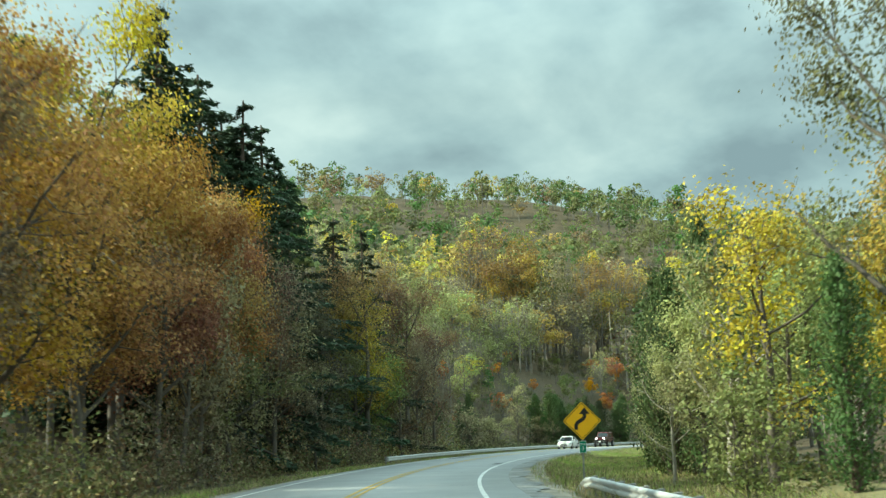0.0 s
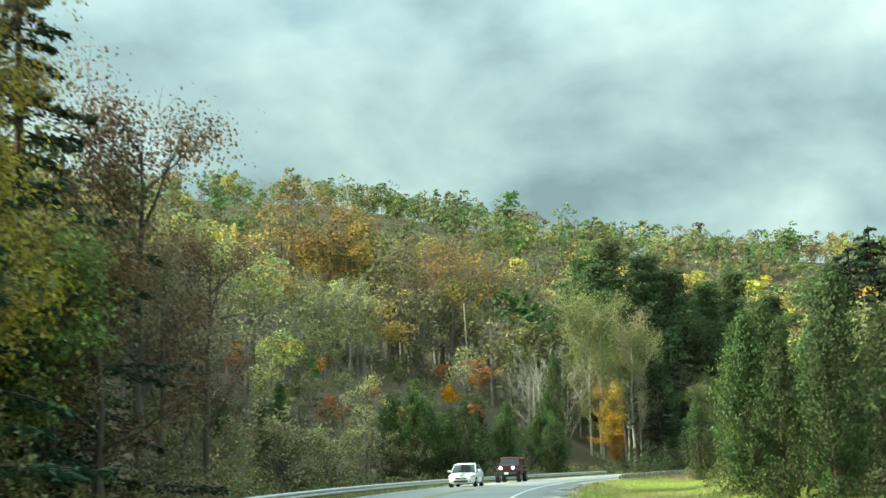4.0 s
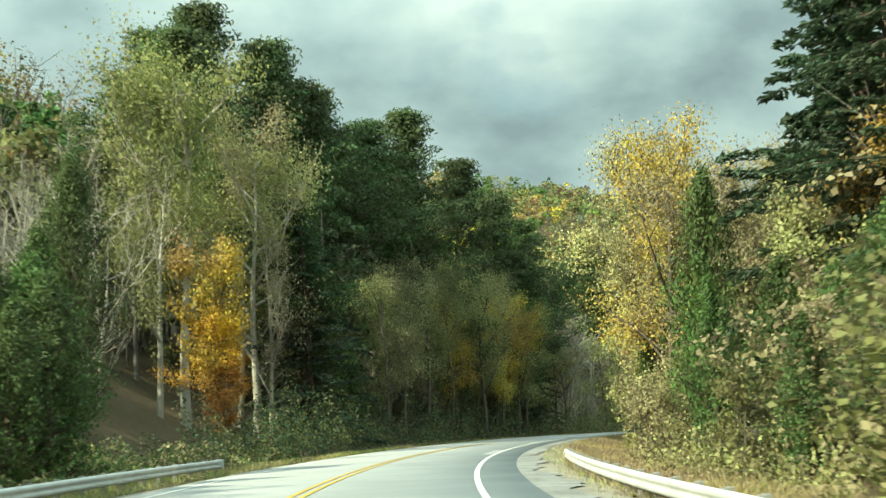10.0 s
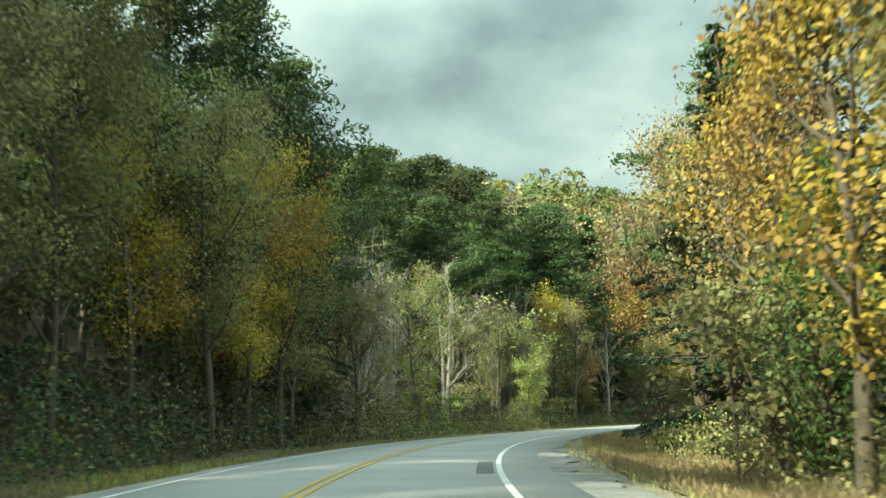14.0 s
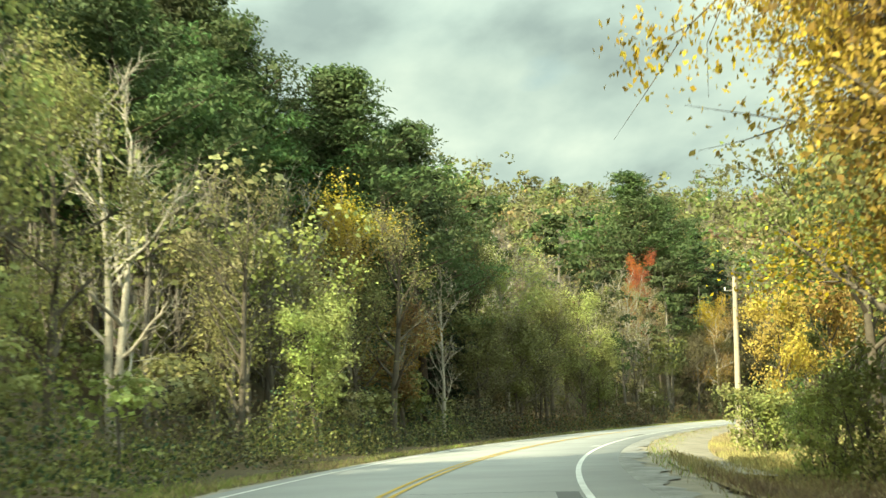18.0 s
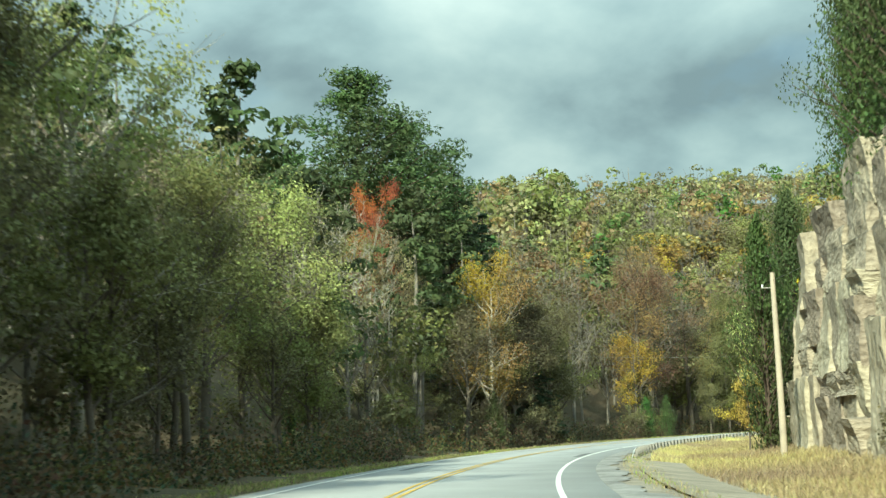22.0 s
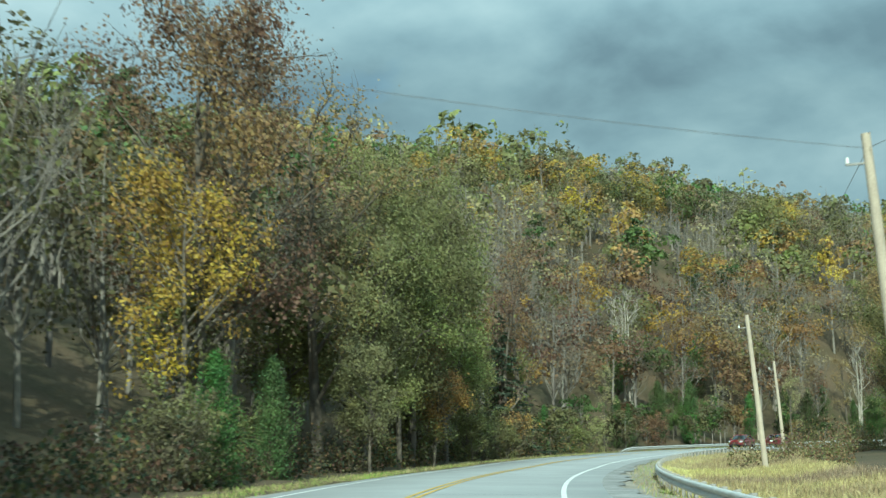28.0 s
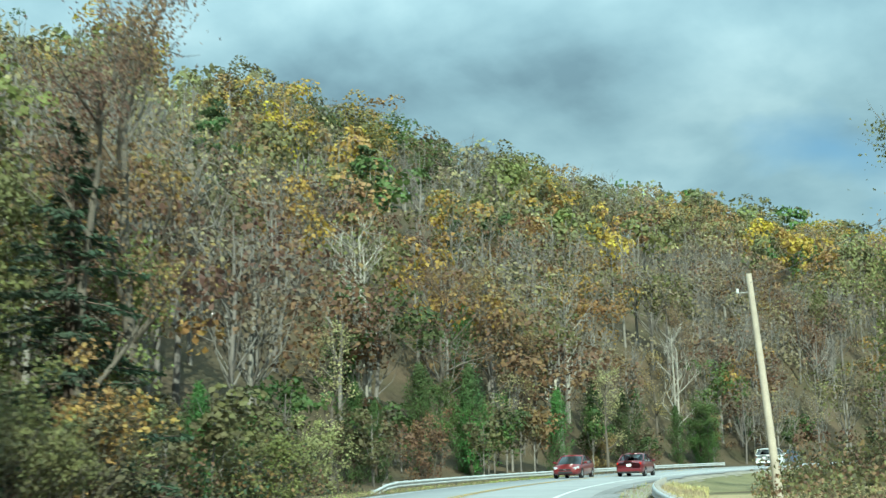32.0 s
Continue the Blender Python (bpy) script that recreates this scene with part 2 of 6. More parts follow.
LEAF = {
    "pine": leaves("pine_needles", (0.135, 0.185, 0.075), (0.085, 0.128, 0.055)),
    "hemlock": leaves("hemlock_needles", (0.088, 0.128, 0.072), (0.06, 0.092, 0.054)),
    "cedar": leaves("cedar_foliage", (0.13, 0.19, 0.06), (0.075, 0.12, 0.045)),
    "green": leaves("green_leaves", (0.15, 0.205, 0.065), (0.095, 0.14, 0.045)),
    "olive": leaves("olive_leaves", (0.25, 0.25, 0.095), (0.165, 0.17, 0.07)),
    "lime": leaves("yellow_green_leaves", (0.40, 0.395, 0.165), (0.28, 0.285, 0.12)),
    "yellow": leaves("yellow_leaves", (0.58, 0.44, 0.11), (0.44, 0.33, 0.09)),
    "gold": leaves("golden_leaves", (0.52, 0.36, 0.095), (0.38, 0.265, 0.08)),
    "orange": leaves("orange_leaves", (0.55, 0.30, 0.075), (0.41, 0.21, 0.065)),
    "red": leaves("red_leaves", (0.57, 0.20, 0.055), (0.41, 0.14, 0.045)),
    "rust": leaves("rust_leaves", (0.31, 0.205, 0.105), (0.215, 0.145, 0.08)),
    "tan": leaves("tan_leaves", (0.40, 0.345, 0.19), (0.28, 0.24, 0.135)),
    "brush": leaves("brushwood_leaves", (0.20, 0.185, 0.09), (0.125, 0.115, 0.065)),
}
BARK = material("grey_bark", (0.17, 0.145, 0.115), 0.9, 0.4, 2.0, 22.0, 0.5)
PALE = material("pale_bark", (0.50, 0.46, 0.39), 0.85, 0.35, 1.5, 14.0, 0.3)
PINE_BARK = material("pine_bark", (0.15, 0.11, 0.085), 0.9, 0.45, 2.0, 18.0, 0.5)
TWIG = material("twigs", (0.24, 0.205, 0.165), 0.9, 0.3, 1.0, 8.0, 0.0, per="island")
ASPHALT = material("worn_asphalt", (0.355, 0.36, 0.36), 0.82, 0.16, 0.35, 40.0, 0.25, bump_d=0.006)
PATCH = material("asphalt_patch", (0.15, 0.152, 0.155), 0.85, 0.2, 0.6, 40.0, 0.25, bump_d=0.006)
TAR = material("crack_tar", (0.06, 0.06, 0.062), 0.6, 0.2, 1.0, 20.0, 0.1)
WHITE_LINE = material("white_road_paint", (0.74, 0.74, 0.72), 0.7, 0.25, 1.2, 25.0, 0.1)
YELLOW_LINE = material("yellow_road_paint", (0.60, 0.40, 0.07), 0.7, 0.25, 1.2, 25.0, 0.1)
OLD_ASPHALT = material("cracked_asphalt", (0.34, 0.335, 0.325), 0.9, 0.45, 0.9, 7.0, 0.5, bump_d=0.02)
GRAVEL = material("gravel_shoulder", (0.38, 0.34, 0.275), 0.95, 0.4, 0.7, 30.0, 0.6, bump_d=0.03)
SOIL = material("forest_floor", (0.12, 0.085, 0.05), 0.95, 0.4, 0.15, 4.0, 0.6, second=(0.07, 0.06, 0.03), bump_d=0.1)
TURF = material("green_turf", (0.32, 0.37, 0.11), 0.95, 0.4, 0.35, 12.0, 0.8, second=(0.36, 0.31, 0.14), bump_d=0.05)
ROUGH_TURF = material("rough_turf", (0.25, 0.22, 0.11), 0.95, 0.4, 0.35, 12.0, 0.8, second=(0.17, 0.16, 0.075), bump_d=0.05)
STRAW = material("straw_turf", (0.43, 0.35, 0.195), 0.95, 0.35, 0.3, 12.0, 0.8, second=(0.36, 0.28, 0.15), bump_d=0.05)
STEEL = material("galvanised_steel", (0.66, 0.67, 0.66), 0.5, 0.2, 1.5, 20.0, 0.1, 0.3)
POST_STEEL = material("weathered_steel_post", (0.36, 0.35, 0.33), 0.6, 0.3, 2.0, 25.0, 0.15, 0.3)
POLE_WOOD = material("weathered_pole_wood", (0.52, 0.45, 0.36), 0.85, 0.25, 1.0, 20.0, 0.3)
ROCK = material("cut_limestone", (0.47, 0.41, 0.32), 0.9, 0.5, 0.9, 9.0, 1.0, second=(0.27, 0.23, 0.175), per="object", bump_d=0.2)
DRY_GRASS = leaves("dry_grass", (0.53, 0.435, 0.245), (0.39, 0.31, 0.165))
GREEN_GRASS = leaves("green_grass", (0.36, 0.43, 0.11), (0.26, 0.32, 0.08))


# mesh helpers ---------------------------------------------------------------------------------
def from_arrays(name, verts, faces, mats, smooth_faces=False, index=None):
    me = bpy.data.meshes.new(name)
    verts, faces = np.asarray(verts, np.float32), np.asarray(faces, np.int32)
    k = faces.shape[1]
    me.vertices.add(len(verts))
    me.vertices.foreach_set("co", verts.ravel())
    me.loops.add(faces.size)
    me.loops.foreach_set("vertex_index", faces.ravel())
    me.polygons.add(len(faces))
    me.polygons.foreach_set("loop_start", np.arange(0, faces.size, k, dtype=np.int32))
    if index is not None:
        me.polygons.foreach_set("material_index", np.asarray(index, np.int32))
    if smooth_faces:
        me.polygons.foreach_set("use_smooth", np.ones(len(faces), bool))
    for m in mats if isinstance(mats, (list, tuple)) else [mats]:
        me.materials.append(m)
    me.update(calc_edges=True)
    return me


def part_mesh(name, me, parent=None, label=""):
    ob = new(name, me)
    ob.parent = parent
    return tagged(ob, label) if label else ob


def part(name, bm, mat, parent=None, label="", smooth_faces=False):
    """One bmesh as one mesh object under a thing or a part."""
    me = bpy.data.meshes.new(name)
    for f in bm.faces:
        f.smooth = smooth_faces
    bm.to_mesh(me)
    bm.free()
    me.materials.append(mat)
    return part_mesh(name, me, parent, label)


def box_bm(size, at=(0, 0, 0), bevel=0.0, bm=None):
    bm = bm or bmesh.new()
    got = bmesh.ops.create_cube(bm, size=1.0, matrix=Matrix.Translation(at) @ Matrix.Diagonal((*size, 1)))
    if bevel:
        es = list({e for v in got["verts"] for e in v.link_edges})
        bmesh.ops.bevel(bm, geom=es, offset=bevel, segments=2, affect="EDGES", profile=0.6)
    return bm


def tube(points, radii, sides=6):
    """Vertices and quads of a tapered tube through points."""
    p, r = np.asarray(points, float), np.asarray(radii, float)
    d = np.gradient(p, axis=0)
    d /= np.linalg.norm(d, axis=1)[:, None] + 1e-9
    ref = np.where(np.abs(d[:, 2:3]) > 0.9, [[1.0, 0, 0]], [[0, 0, 1.0]])
    u = np.cross(d, ref)
    u /= np.linalg.norm(u, axis=1)[:, None] + 1e-9
    v = np.cross(d, u)
    a = np.arange(sides) * 2 * np.pi / sides
    ring = p[:, None] + r[:, None, None] * (np.cos(a)[None, :, None] * u[:, None] + np.sin(a)[None, :, None] * v[:, None])
    k = np.arange(len(p) - 1)[:, None] * sides
    j = np.arange(sides)[None]
    f = np.stack([k + j, k + (j + 1) % sides, k + sides + (j + 1) % sides, k + sides + j], -1).reshape(-1, 4)
    return ring.reshape(-1, 3), f


class Pile:
    """Vertices and quads put together."""

    def __init__(self):
        self.v, self.f, self.m, self.n = [], [], [], 0

    def add(self, v, f, m=0):
        self.v.append(np.asarray(v, float))
        self.f.append(np.asarray(f) + self.n)
        self.m.append(np.full(len(f), m))
        self.n += len(v)
        return self

    def mesh(self, name, mats, smooth_faces=False):
        return from_arrays(name, np.concatenate(self.v), np.concatenate(self.f), mats, smooth_faces, np.concatenate(self.m))


def blades(rng, at, size, along=None, aspect=0.55, wild=1.0):
    """Kite-shaped leaf tufts at places; along: the way each one points."""
    n = len(at)
    a = rng.normal(size=(n, 3)) * wild
    if along is not None:
        a += along
    a /= np.linalg.norm(a, axis=1)[:, None] + 1e-9
    b = np.cross(a, rng.normal(size=(n, 3)))
    b /= np.linalg.norm(b, axis=1)[:, None] + 1e-9
    s = size * rng.uniform(0.6, 1.35, (n, 1))
    lift = np.cross(a, b) * s * 0.18
    v = np.stack([at - a * s * 0.5, at + b * s * aspect * 0.5 + lift, at + a * s * 0.5, at - b * s * aspect * 0.5 + lift], 1)
    return v.reshape(-1, 3), np.arange(n * 4).reshape(-1, 4)


def leaf_faces(rng, at, size, normal, loose=0.5, aspect=0.6, along=None):
    """Kite-shaped leaf tufts that lie along a clump's surface; loose: how far they stray from it."""
    n = len(at)
    c = normal / (np.linalg.norm(normal, axis=1)[:, None] + 1e-9) + rng.normal(size=(n, 3)) * loose
    c /= np.linalg.norm(c, axis=1)[:, None] + 1e-9
    a = rng.normal(size=(n, 3)) * (1.0 if along is None else 0.45) + (0 if along is None else along)
    a = a - c * (a * c).sum(1)[:, None]
    a /= np.linalg.norm(a, axis=1)[:, None] + 1e-9
    b = np.cross(c, a)
    s = size * rng.uniform(0.55, 1.4, (n, 1))
    lift = c * s * 0.16
    v = np.stack([at - a * s * 0.5 - lift, at + b * s * aspect * 0.5, at + a * s * 0.5 - lift, at - b * s * aspect * 0.5], 1)
    return v.reshape(-1, 3), np.arange(n * 4).reshape(-1, 4)


def limb(rng, start, way, length, radius, bend=0.25, steps=4, rise=0.15):
    pts, d = [np.array(start, float)], np.array(way, float)
    d /= np.linalg.norm(d)
    for _ in range(steps):
        d = d + rng.normal(size=3) * bend / steps ** 0.5 * 0.5 + np.array((0, 0, rise / steps))
        d /= np.linalg.norm(d)
        pts.append(pts[-1] + d * length / steps)
    return np.array(pts), np.linspace(radius, radius * 0.25, steps + 1)


# trees: prototypes of trunk and crown, one metre high and scaled where they stand ------------------
def conifer_meshes(name, rng, tufts, kind, fine=1.0):
    """Pine, hemlock or cedar, 10 m high."""
    stem, wood, crown = Pile(), Pile(), Pile()
    h = 10.0
    top = {"pine": 9.8, "hemlock": 9.9, "cedar": 9.4}[kind]
    lean = rng.normal(size=2) * 0.15
    zs = np.linspace(0, top, 9)
    pts = np.stack([lean[0] * (zs / h) ** 2 + np.sin(zs) * 0.03, lean[1] * (zs / h) ** 2, zs], 1)
    stem.add(*tube(pts, np.linspace(0.2 if kind != "pine" else 0.15, 0.02, 9), 7))
    start = {"pine": rng.uniform(2.4, 3.6), "hemlock": 0.7, "cedar": 0.2}[kind]
    width = {"pine": 2.3, "hemlock": 2.6, "cedar": 2.7}[kind]
    levels = {"pine": 16, "hemlock": 18, "cedar": 17}[kind]
    pads = []
    for z in np.linspace(start, top * 0.985, levels):
        u = (z - start) / (top - start)
        if kind == "pine":
            reach = width * (0.5 + 0.6 * math.sin(min(1, u * 1.1 + 0.12) * math.pi) ** 0.8) * (1 - 0.7 * u ** 2.2)
        elif kind == "hemlock":
            reach = width * (1 - u) ** 0.85 + 0.16
        else:
            reach = width * min(1.0, 0.6 + u * 2.0) * (1 - u ** 1.6) ** 0.9 + 0.1
        k = {"pine": 6, "hemlock": 7, "cedar": 8}[kind]
        ph = rng.uniform(0, 6.3)
        for i in range(k):
            if kind == "pine" and rng.random() < 0.25:
                continue
            an = ph + i * 6.283 / k + rng.normal() * 0.3
            r = reach * rng.choice([0.55, 0.8, 1.0, 1.25])
            slope = {"pine": rng.uniform(0.0, 0.5), "hemlock": rng.uniform(-0.25, 0.15), "cedar": rng.uniform(0.5, 1.2)}[kind]
            base = np.array((np.interp(z, zs, pts[:, 0]), np.interp(z, zs, pts[:, 1]), z + rng.normal() * 0.12))
            lp, lr = limb(rng, base, (math.cos(an), math.sin(an), slope), r, 0.035 * (1 - u * 0.6) + 0.008, 0.3, 4,
                          {"pine": 0.35, "hemlock": -0.2, "cedar": 0.4}[kind])
            wood.add(*tube(lp, lr, 4))
            out = np.array((math.cos(an), math.sin(an), 0.0))
            across = np.array((-out[1], out[0], 0.0))
            if kind == "pine":
                for w in np.linspace(0.35, 1.0, max(2, int(r * 2.0))):
                    c = np.array([np.interp(w * 4, np.arange(5), lp[:, j]) for j in range(3)])
                    c = c + across * rng.normal() * 0.28 * r * w * 0.6 + np.array((0, 0, 0.06))
                    pads.append((c, rng.uniform(0.32, 0.56), out, across))
            elif kind == "hemlock":
                pads.append((lp, r, out, across))
            else:
                for w in (0.45, 0.75, 1.0):
                    c = np.array([np.interp(w * 4, np.arange(5), lp[:, j]) for j in range(3)])
                    pads.append((c, rng.uniform(0.3, 0.55), out, across))
    if kind == "hemlock":
        total = sum(p[1] for p in pads)
        for lp, r, out, across in pads:
            m = max(6, int(tufts * r / total))
            u = rng.uniform(0.15, 1.04, m) ** 0.8
            at = np.stack([np.interp(u * 4, np.arange(5), lp[:, j]) for j in range(3)], 1)
            half = 0.34 * r ** 0.7 * np.clip(1.25 - u, 0.1, 1.0) * rng.uniform(0.7, 1.2)
            side = rng.uniform(-1, 1, m) * half
            at = at + across[None] * side[:, None] + np.array((0, 0, 1.0)) * (rng.normal(size=m) * 0.035 - np.abs(side) * 0.25)[:, None]
            along = out[None] + across[None] * np.sign(side)[:, None] * 0.9 - np.array((0, 0, 0.3))
            crown.add(*leaf_faces(rng, at, 0.2 * fine, np.tile((0, 0, 1.0), (m, 1)) + out * 0.35, 0.4, 0.42, along))
    else:
        total = sum(p[1] ** 2 for p in pads)
        for c, rad, out, across in pads:
            m = max(5, int(tufts * rad ** 2 / total))
            d = rng.normal(size=(m, 3))
            d /= np.linalg.norm(d, axis=1)[:, None]
            if kind == "pine":
                d[:, 2] = np.where(rng.random(m) < 0.7, np.abs(d[:, 2]), d[:, 2])
                at = c + d * rad * rng.uniform(0.5, 1.15, (m, 1)) * np.array((1.1, 1.1, 0.7))
                crown.add(*leaf_faces(rng, at, 0.2 * fine, d + np.array((0, 0, 0.3)), 0.55, 0.36, d + np.array((0, 0, 0.5))))
            else:
                at = c + d * rad * rng.uniform(0.5, 1.1, (m, 1)) * np.array((0.75, 0.75, 1.5))
                at[:, 2] = np.maximum(at[:, 2], 0.05)
                crown.add(*leaf_faces(rng, at, 0.19 * fine, d * np.array((1, 1, 0.5)) + out * 0.7, 0.5, 0.42, np.tile((0, 0, 1.0), (m, 1)) + out * 0.3))
    return (stem.mesh(name + "_trunk", PINE_BARK, True), wood.mesh(name + "_limbs", PINE_BARK, True)), crown.mesh(name + "_crown", LEAF[kind])


def broadleaf_meshes(name, rng, count, size, bare, tall=1.0, bark=None, low=False):
    """A deciduous tree 10 m high: trunk, limbs, twigs, and leaves in clumps at their ends."""
    stem, wood, crown = Pile(), Pile(), Pile()
    stems = 1 if tall < 1.4 and not low else rng.integers(2, 4)
    tips = []
    if low:
        stems = 6
    for _ in range(stems):
        off = rng.normal(size=2) * (0.25 if stems > 1 else 0.02) * (3.0 if low else 1.0)
        height = (rng.uniform(7.5, 8.6) if not low else rng.uniform(5.0, 8.0))
        zs = np.linspace(0, height, 8)
        sway = rng.normal(size=2) * (0.25 if not low else 1.5)
        pts = np.stack([off[0] + sway[0] * (zs / 8) ** 1.4 + np.sin(zs * 1.1 + off[0]) * 0.06,
                        off[1] + sway[1] * (zs / 8) ** 1.4 + np.cos(zs * 0.9) * 0.06, zs], 1)
        r0 = 0.16 / stems ** 0.4
        stem.add(*tube(pts, np.linspace(r0, 0.03, 8), 7))
        first = rng.uniform(1.6, 2.6) if not low else 0.4
        for z in np.linspace(first, height, int(13 / stems ** 0.5)):
            u = (z - first) / (height - first)
            base = np.array([np.interp(z, zs, pts[:, i]) for i in range(3)])
            an = rng.uniform(0, 6.283)
            reach = (3.0 / tall) * (0.5 + 0.75 * math.sin((0.18 + 0.72 * u) * math.pi)) * rng.uniform(0.55, 1.1)
            lp, lr = limb(rng, base, (math.cos(an), math.sin(an), rng.uniform(0.35, 0.95) * tall), reach, 0.07 * (1.1 - 0.6 * u) / stems ** 0.3, 0.5, 5, 0.45)
            wood.add(*tube(lp, lr, 5))
            tips.append((lp[-1], reach))
            for q in range(5):
                w = rng.uniform(0.3, 0.95)
                b2 = np.array([np.interp(w * 5, np.arange(6), lp[:, i]) for i in range(3)])
                d2 = (lp[-1] - lp[0]) / reach + rng.normal(size=3) * 0.75 + np.array((0, 0, 0.35))
                l2 = reach * rng.uniform(0.25, 0.55)
                p2, r2 = limb(rng, b2, d2, l2, 0.022, 0.6, 3, 0.4)
                wood.add(*tube(p2, r2, 3))
                tips.append((p2[-1], l2))
                tips.append((p2[2], l2))
                for _q in range(2 + 2 * (bare > 0.4)):
                    d3 = d2 / np.linalg.norm(d2) + rng.normal(size=3) * 0.6 + np.array((0, 0, 0.4))
                    p3, r3 = limb(rng, p2[rng.integers(1, 4)], d3, l2 * rng.uniform(0.5, 0.9), 0.011, 0.6, 2, 0.3)
                    wood.add(*tube(p3, r3, 3))
        tips.append((pts[-1], 1.0))
    if bare < 0.98:
        keep = [t for t in tips if rng.random() > bare * 0.75]
        per = max(2, int(count / len(keep)))
        for tip, r in keep:
            m = int(per * rng.uniform(0.4, 1.6))
            spread = rng.uniform(0.26, 0.5) * (1 if bare < 0.5 else 0.8)
            at = tip + rng.normal(size=(m, 3)) * spread * np.array((1, 1, 0.8))
            at[:, 2] = np.maximum(at[:, 2], 0.15)
            way = (at - tip) / spread + at * np.array((0.35, 0.35, 0)) + np.array((0, 0, 0.5))
            crown.add(*leaf_faces(rng, at, size, way, 0.6, 0.68))
    trunk = (stem.mesh(name + "_trunk", bark or BARK, True), wood.mesh(name + "_limbs", bark or BARK, True))
    return trunk, (crown.mesh(name + "_crown", LEAF["olive"]) if crown.v else None)


rng = np.random.default_rng(7)
PROTO = {
    "pine": [conifer_meshes("pine", rng, 7500, "pine") for _ in range(3)],
    "hemlock": [conifer_meshes("hemlock", rng, 8500, "hemlock") for _ in range(3)],
    "cedar": [conifer_meshes("cedar", rng, 8500, "cedar") for _ in range(3)],
    "full": [broadleaf_meshes("leafy", rng, 7600, 0.165, 0.05) for _ in range(3)],
    "thin": [broadleaf_meshes("thin", rng, 4600, 0.14, 0.4, 1.15) for _ in range(3)],
    "sparse": [broadleaf_meshes("sparse", rng, 1700, 0.125, 0.7, 1.35) for _ in range(3)],
    "bare": [broadleaf_meshes("bare", rng, 0, 0.2, 1.0, 1.5, PALE) for _ in range(2)],
    "bare_wide": [broadleaf_meshes("bare", rng, 0, 0.2, 1.0, 0.9, PALE, True) for _ in range(2)],
    "pine_tall": [conifer_meshes("pine", rng, 17000, "pine", 0.75) for _ in range(2)],
    "hemlock_tall": [conifer_meshes("hemlock", rng, 17000, "hemlock", 0.78) for _ in range(2)],
    "cedar_tall": [conifer_meshes("cedar", rng, 19000, "cedar", 0.66) for _ in range(2)],
    "full_tall": [broadleaf_meshes("leafy", rng, 19000, 0.10, 0.05) for _ in range(3)],
    "thin_tall": [broadleaf_meshes("thin", rng, 10500, 0.092, 0.4, 1.15) for _ in range(3)],
    "sparse_tall": [broadleaf_meshes("sparse", rng, 4200, 0.075, 0.7, 1.35) for _ in range(3)],
    "shrub": [broadleaf_meshes("shrub", rng, 2600, 0.32, 0.25, 0.9, None, True) for _ in range(3)],
}
WORDS = {
    "pine": ("pine_tree", "tall green pine with an open, uneven crown", "pine tree"),
    "hemlock": ("hemlock_tree", "dark green hemlock with layered drooping limbs", "conifer"),
    "cedar": ("cedar_tree", "dense green cedar, bushy down to the ground", "cedar"),
    "full": ("broadleaf_tree", "{c} autumn tree with a full leafy crown", "tree"),
    "thin": ("broadleaf_tree", "{c} autumn tree with a thinning crown", "tree"),
    "sparse": ("broadleaf_tree", "nearly bare tree with a few {c} leaves", "tree"),
    "bare": ("bare_tree", "leafless tree with pale grey branches", "tree"),
    "bare_wide": ("bare_tree", "leafless many-stemmed tree with whitish branches", "tree"),
    "shrub": ("shrub", "{c} roadside shrub with tangled stems", "shrub"),
}
TONE = {"green": "green", "olive": "olive green", "lime": "yellow-green", "yellow": "bright yellow", "gold": "golden", "orange": "orange",
        "red": "red-orange", "rust": "rust-brown", "tan": "tan", "brush": "brownish green", "cedar": "green", "pine": "green", "hemlock": "dark green"}
tree_count = 0


def plant(kind, s, n, height, tone="olive", wide=1.0, x=None, y=None, sink=0.15, bark=None):
    """A tree or shrub with its trunk and crown, standing on the land."""
    global tree_count
    tree_count += 1
    pool = PROTO[kind + "_tall" if height > 13.5 and kind + "_tall" in PROTO else kind]
    trunk, crown = pool[rng.integers(len(pool))]
    if x is None:
        x, y, _ = on_line(s, n)
    z = float(ground(x, y)[0])
    name, label, cat = WORDS[kind]
    base = new(name)
    tagged(base, label.format(c=TONE[tone]) + (" by the road" if abs(n or 99) < 13 else " on the slope"), cat, "roadside trees")
    k = height / 10.0
    base.matrix_basis = Matrix.LocRotScale((x, y, z - sink), Euler((rng.normal() * 0.02, rng.normal() * 0.02, rng.uniform(0, 6.28))),
                                           (k * wide, k * wide, k))
    for word, me in zip(("trunk", "branchwork"), trunk):
        tr = part_mesh(word, me, base)
        if bark:
            tr.material_slots[0].link = "OBJECT"
            tr.material_slots[0].material = bark
    if crown:
        cr = part_mesh("crown", crown, base)
        cr.material_slots[0].link = "OBJECT"
        cr.material_slots[0].material = LEAF[tone if kind not in ("pine", "hemlock", "cedar") else kind]
    return base


# cheaper trees for the woods behind, joined into stretches of stuff
STUFF_TONES = ["pine", "hemlock", "cedar", "green", "olive", "lime", "yellow", "gold", "orange", "red", "rust", "tan", "brush"]


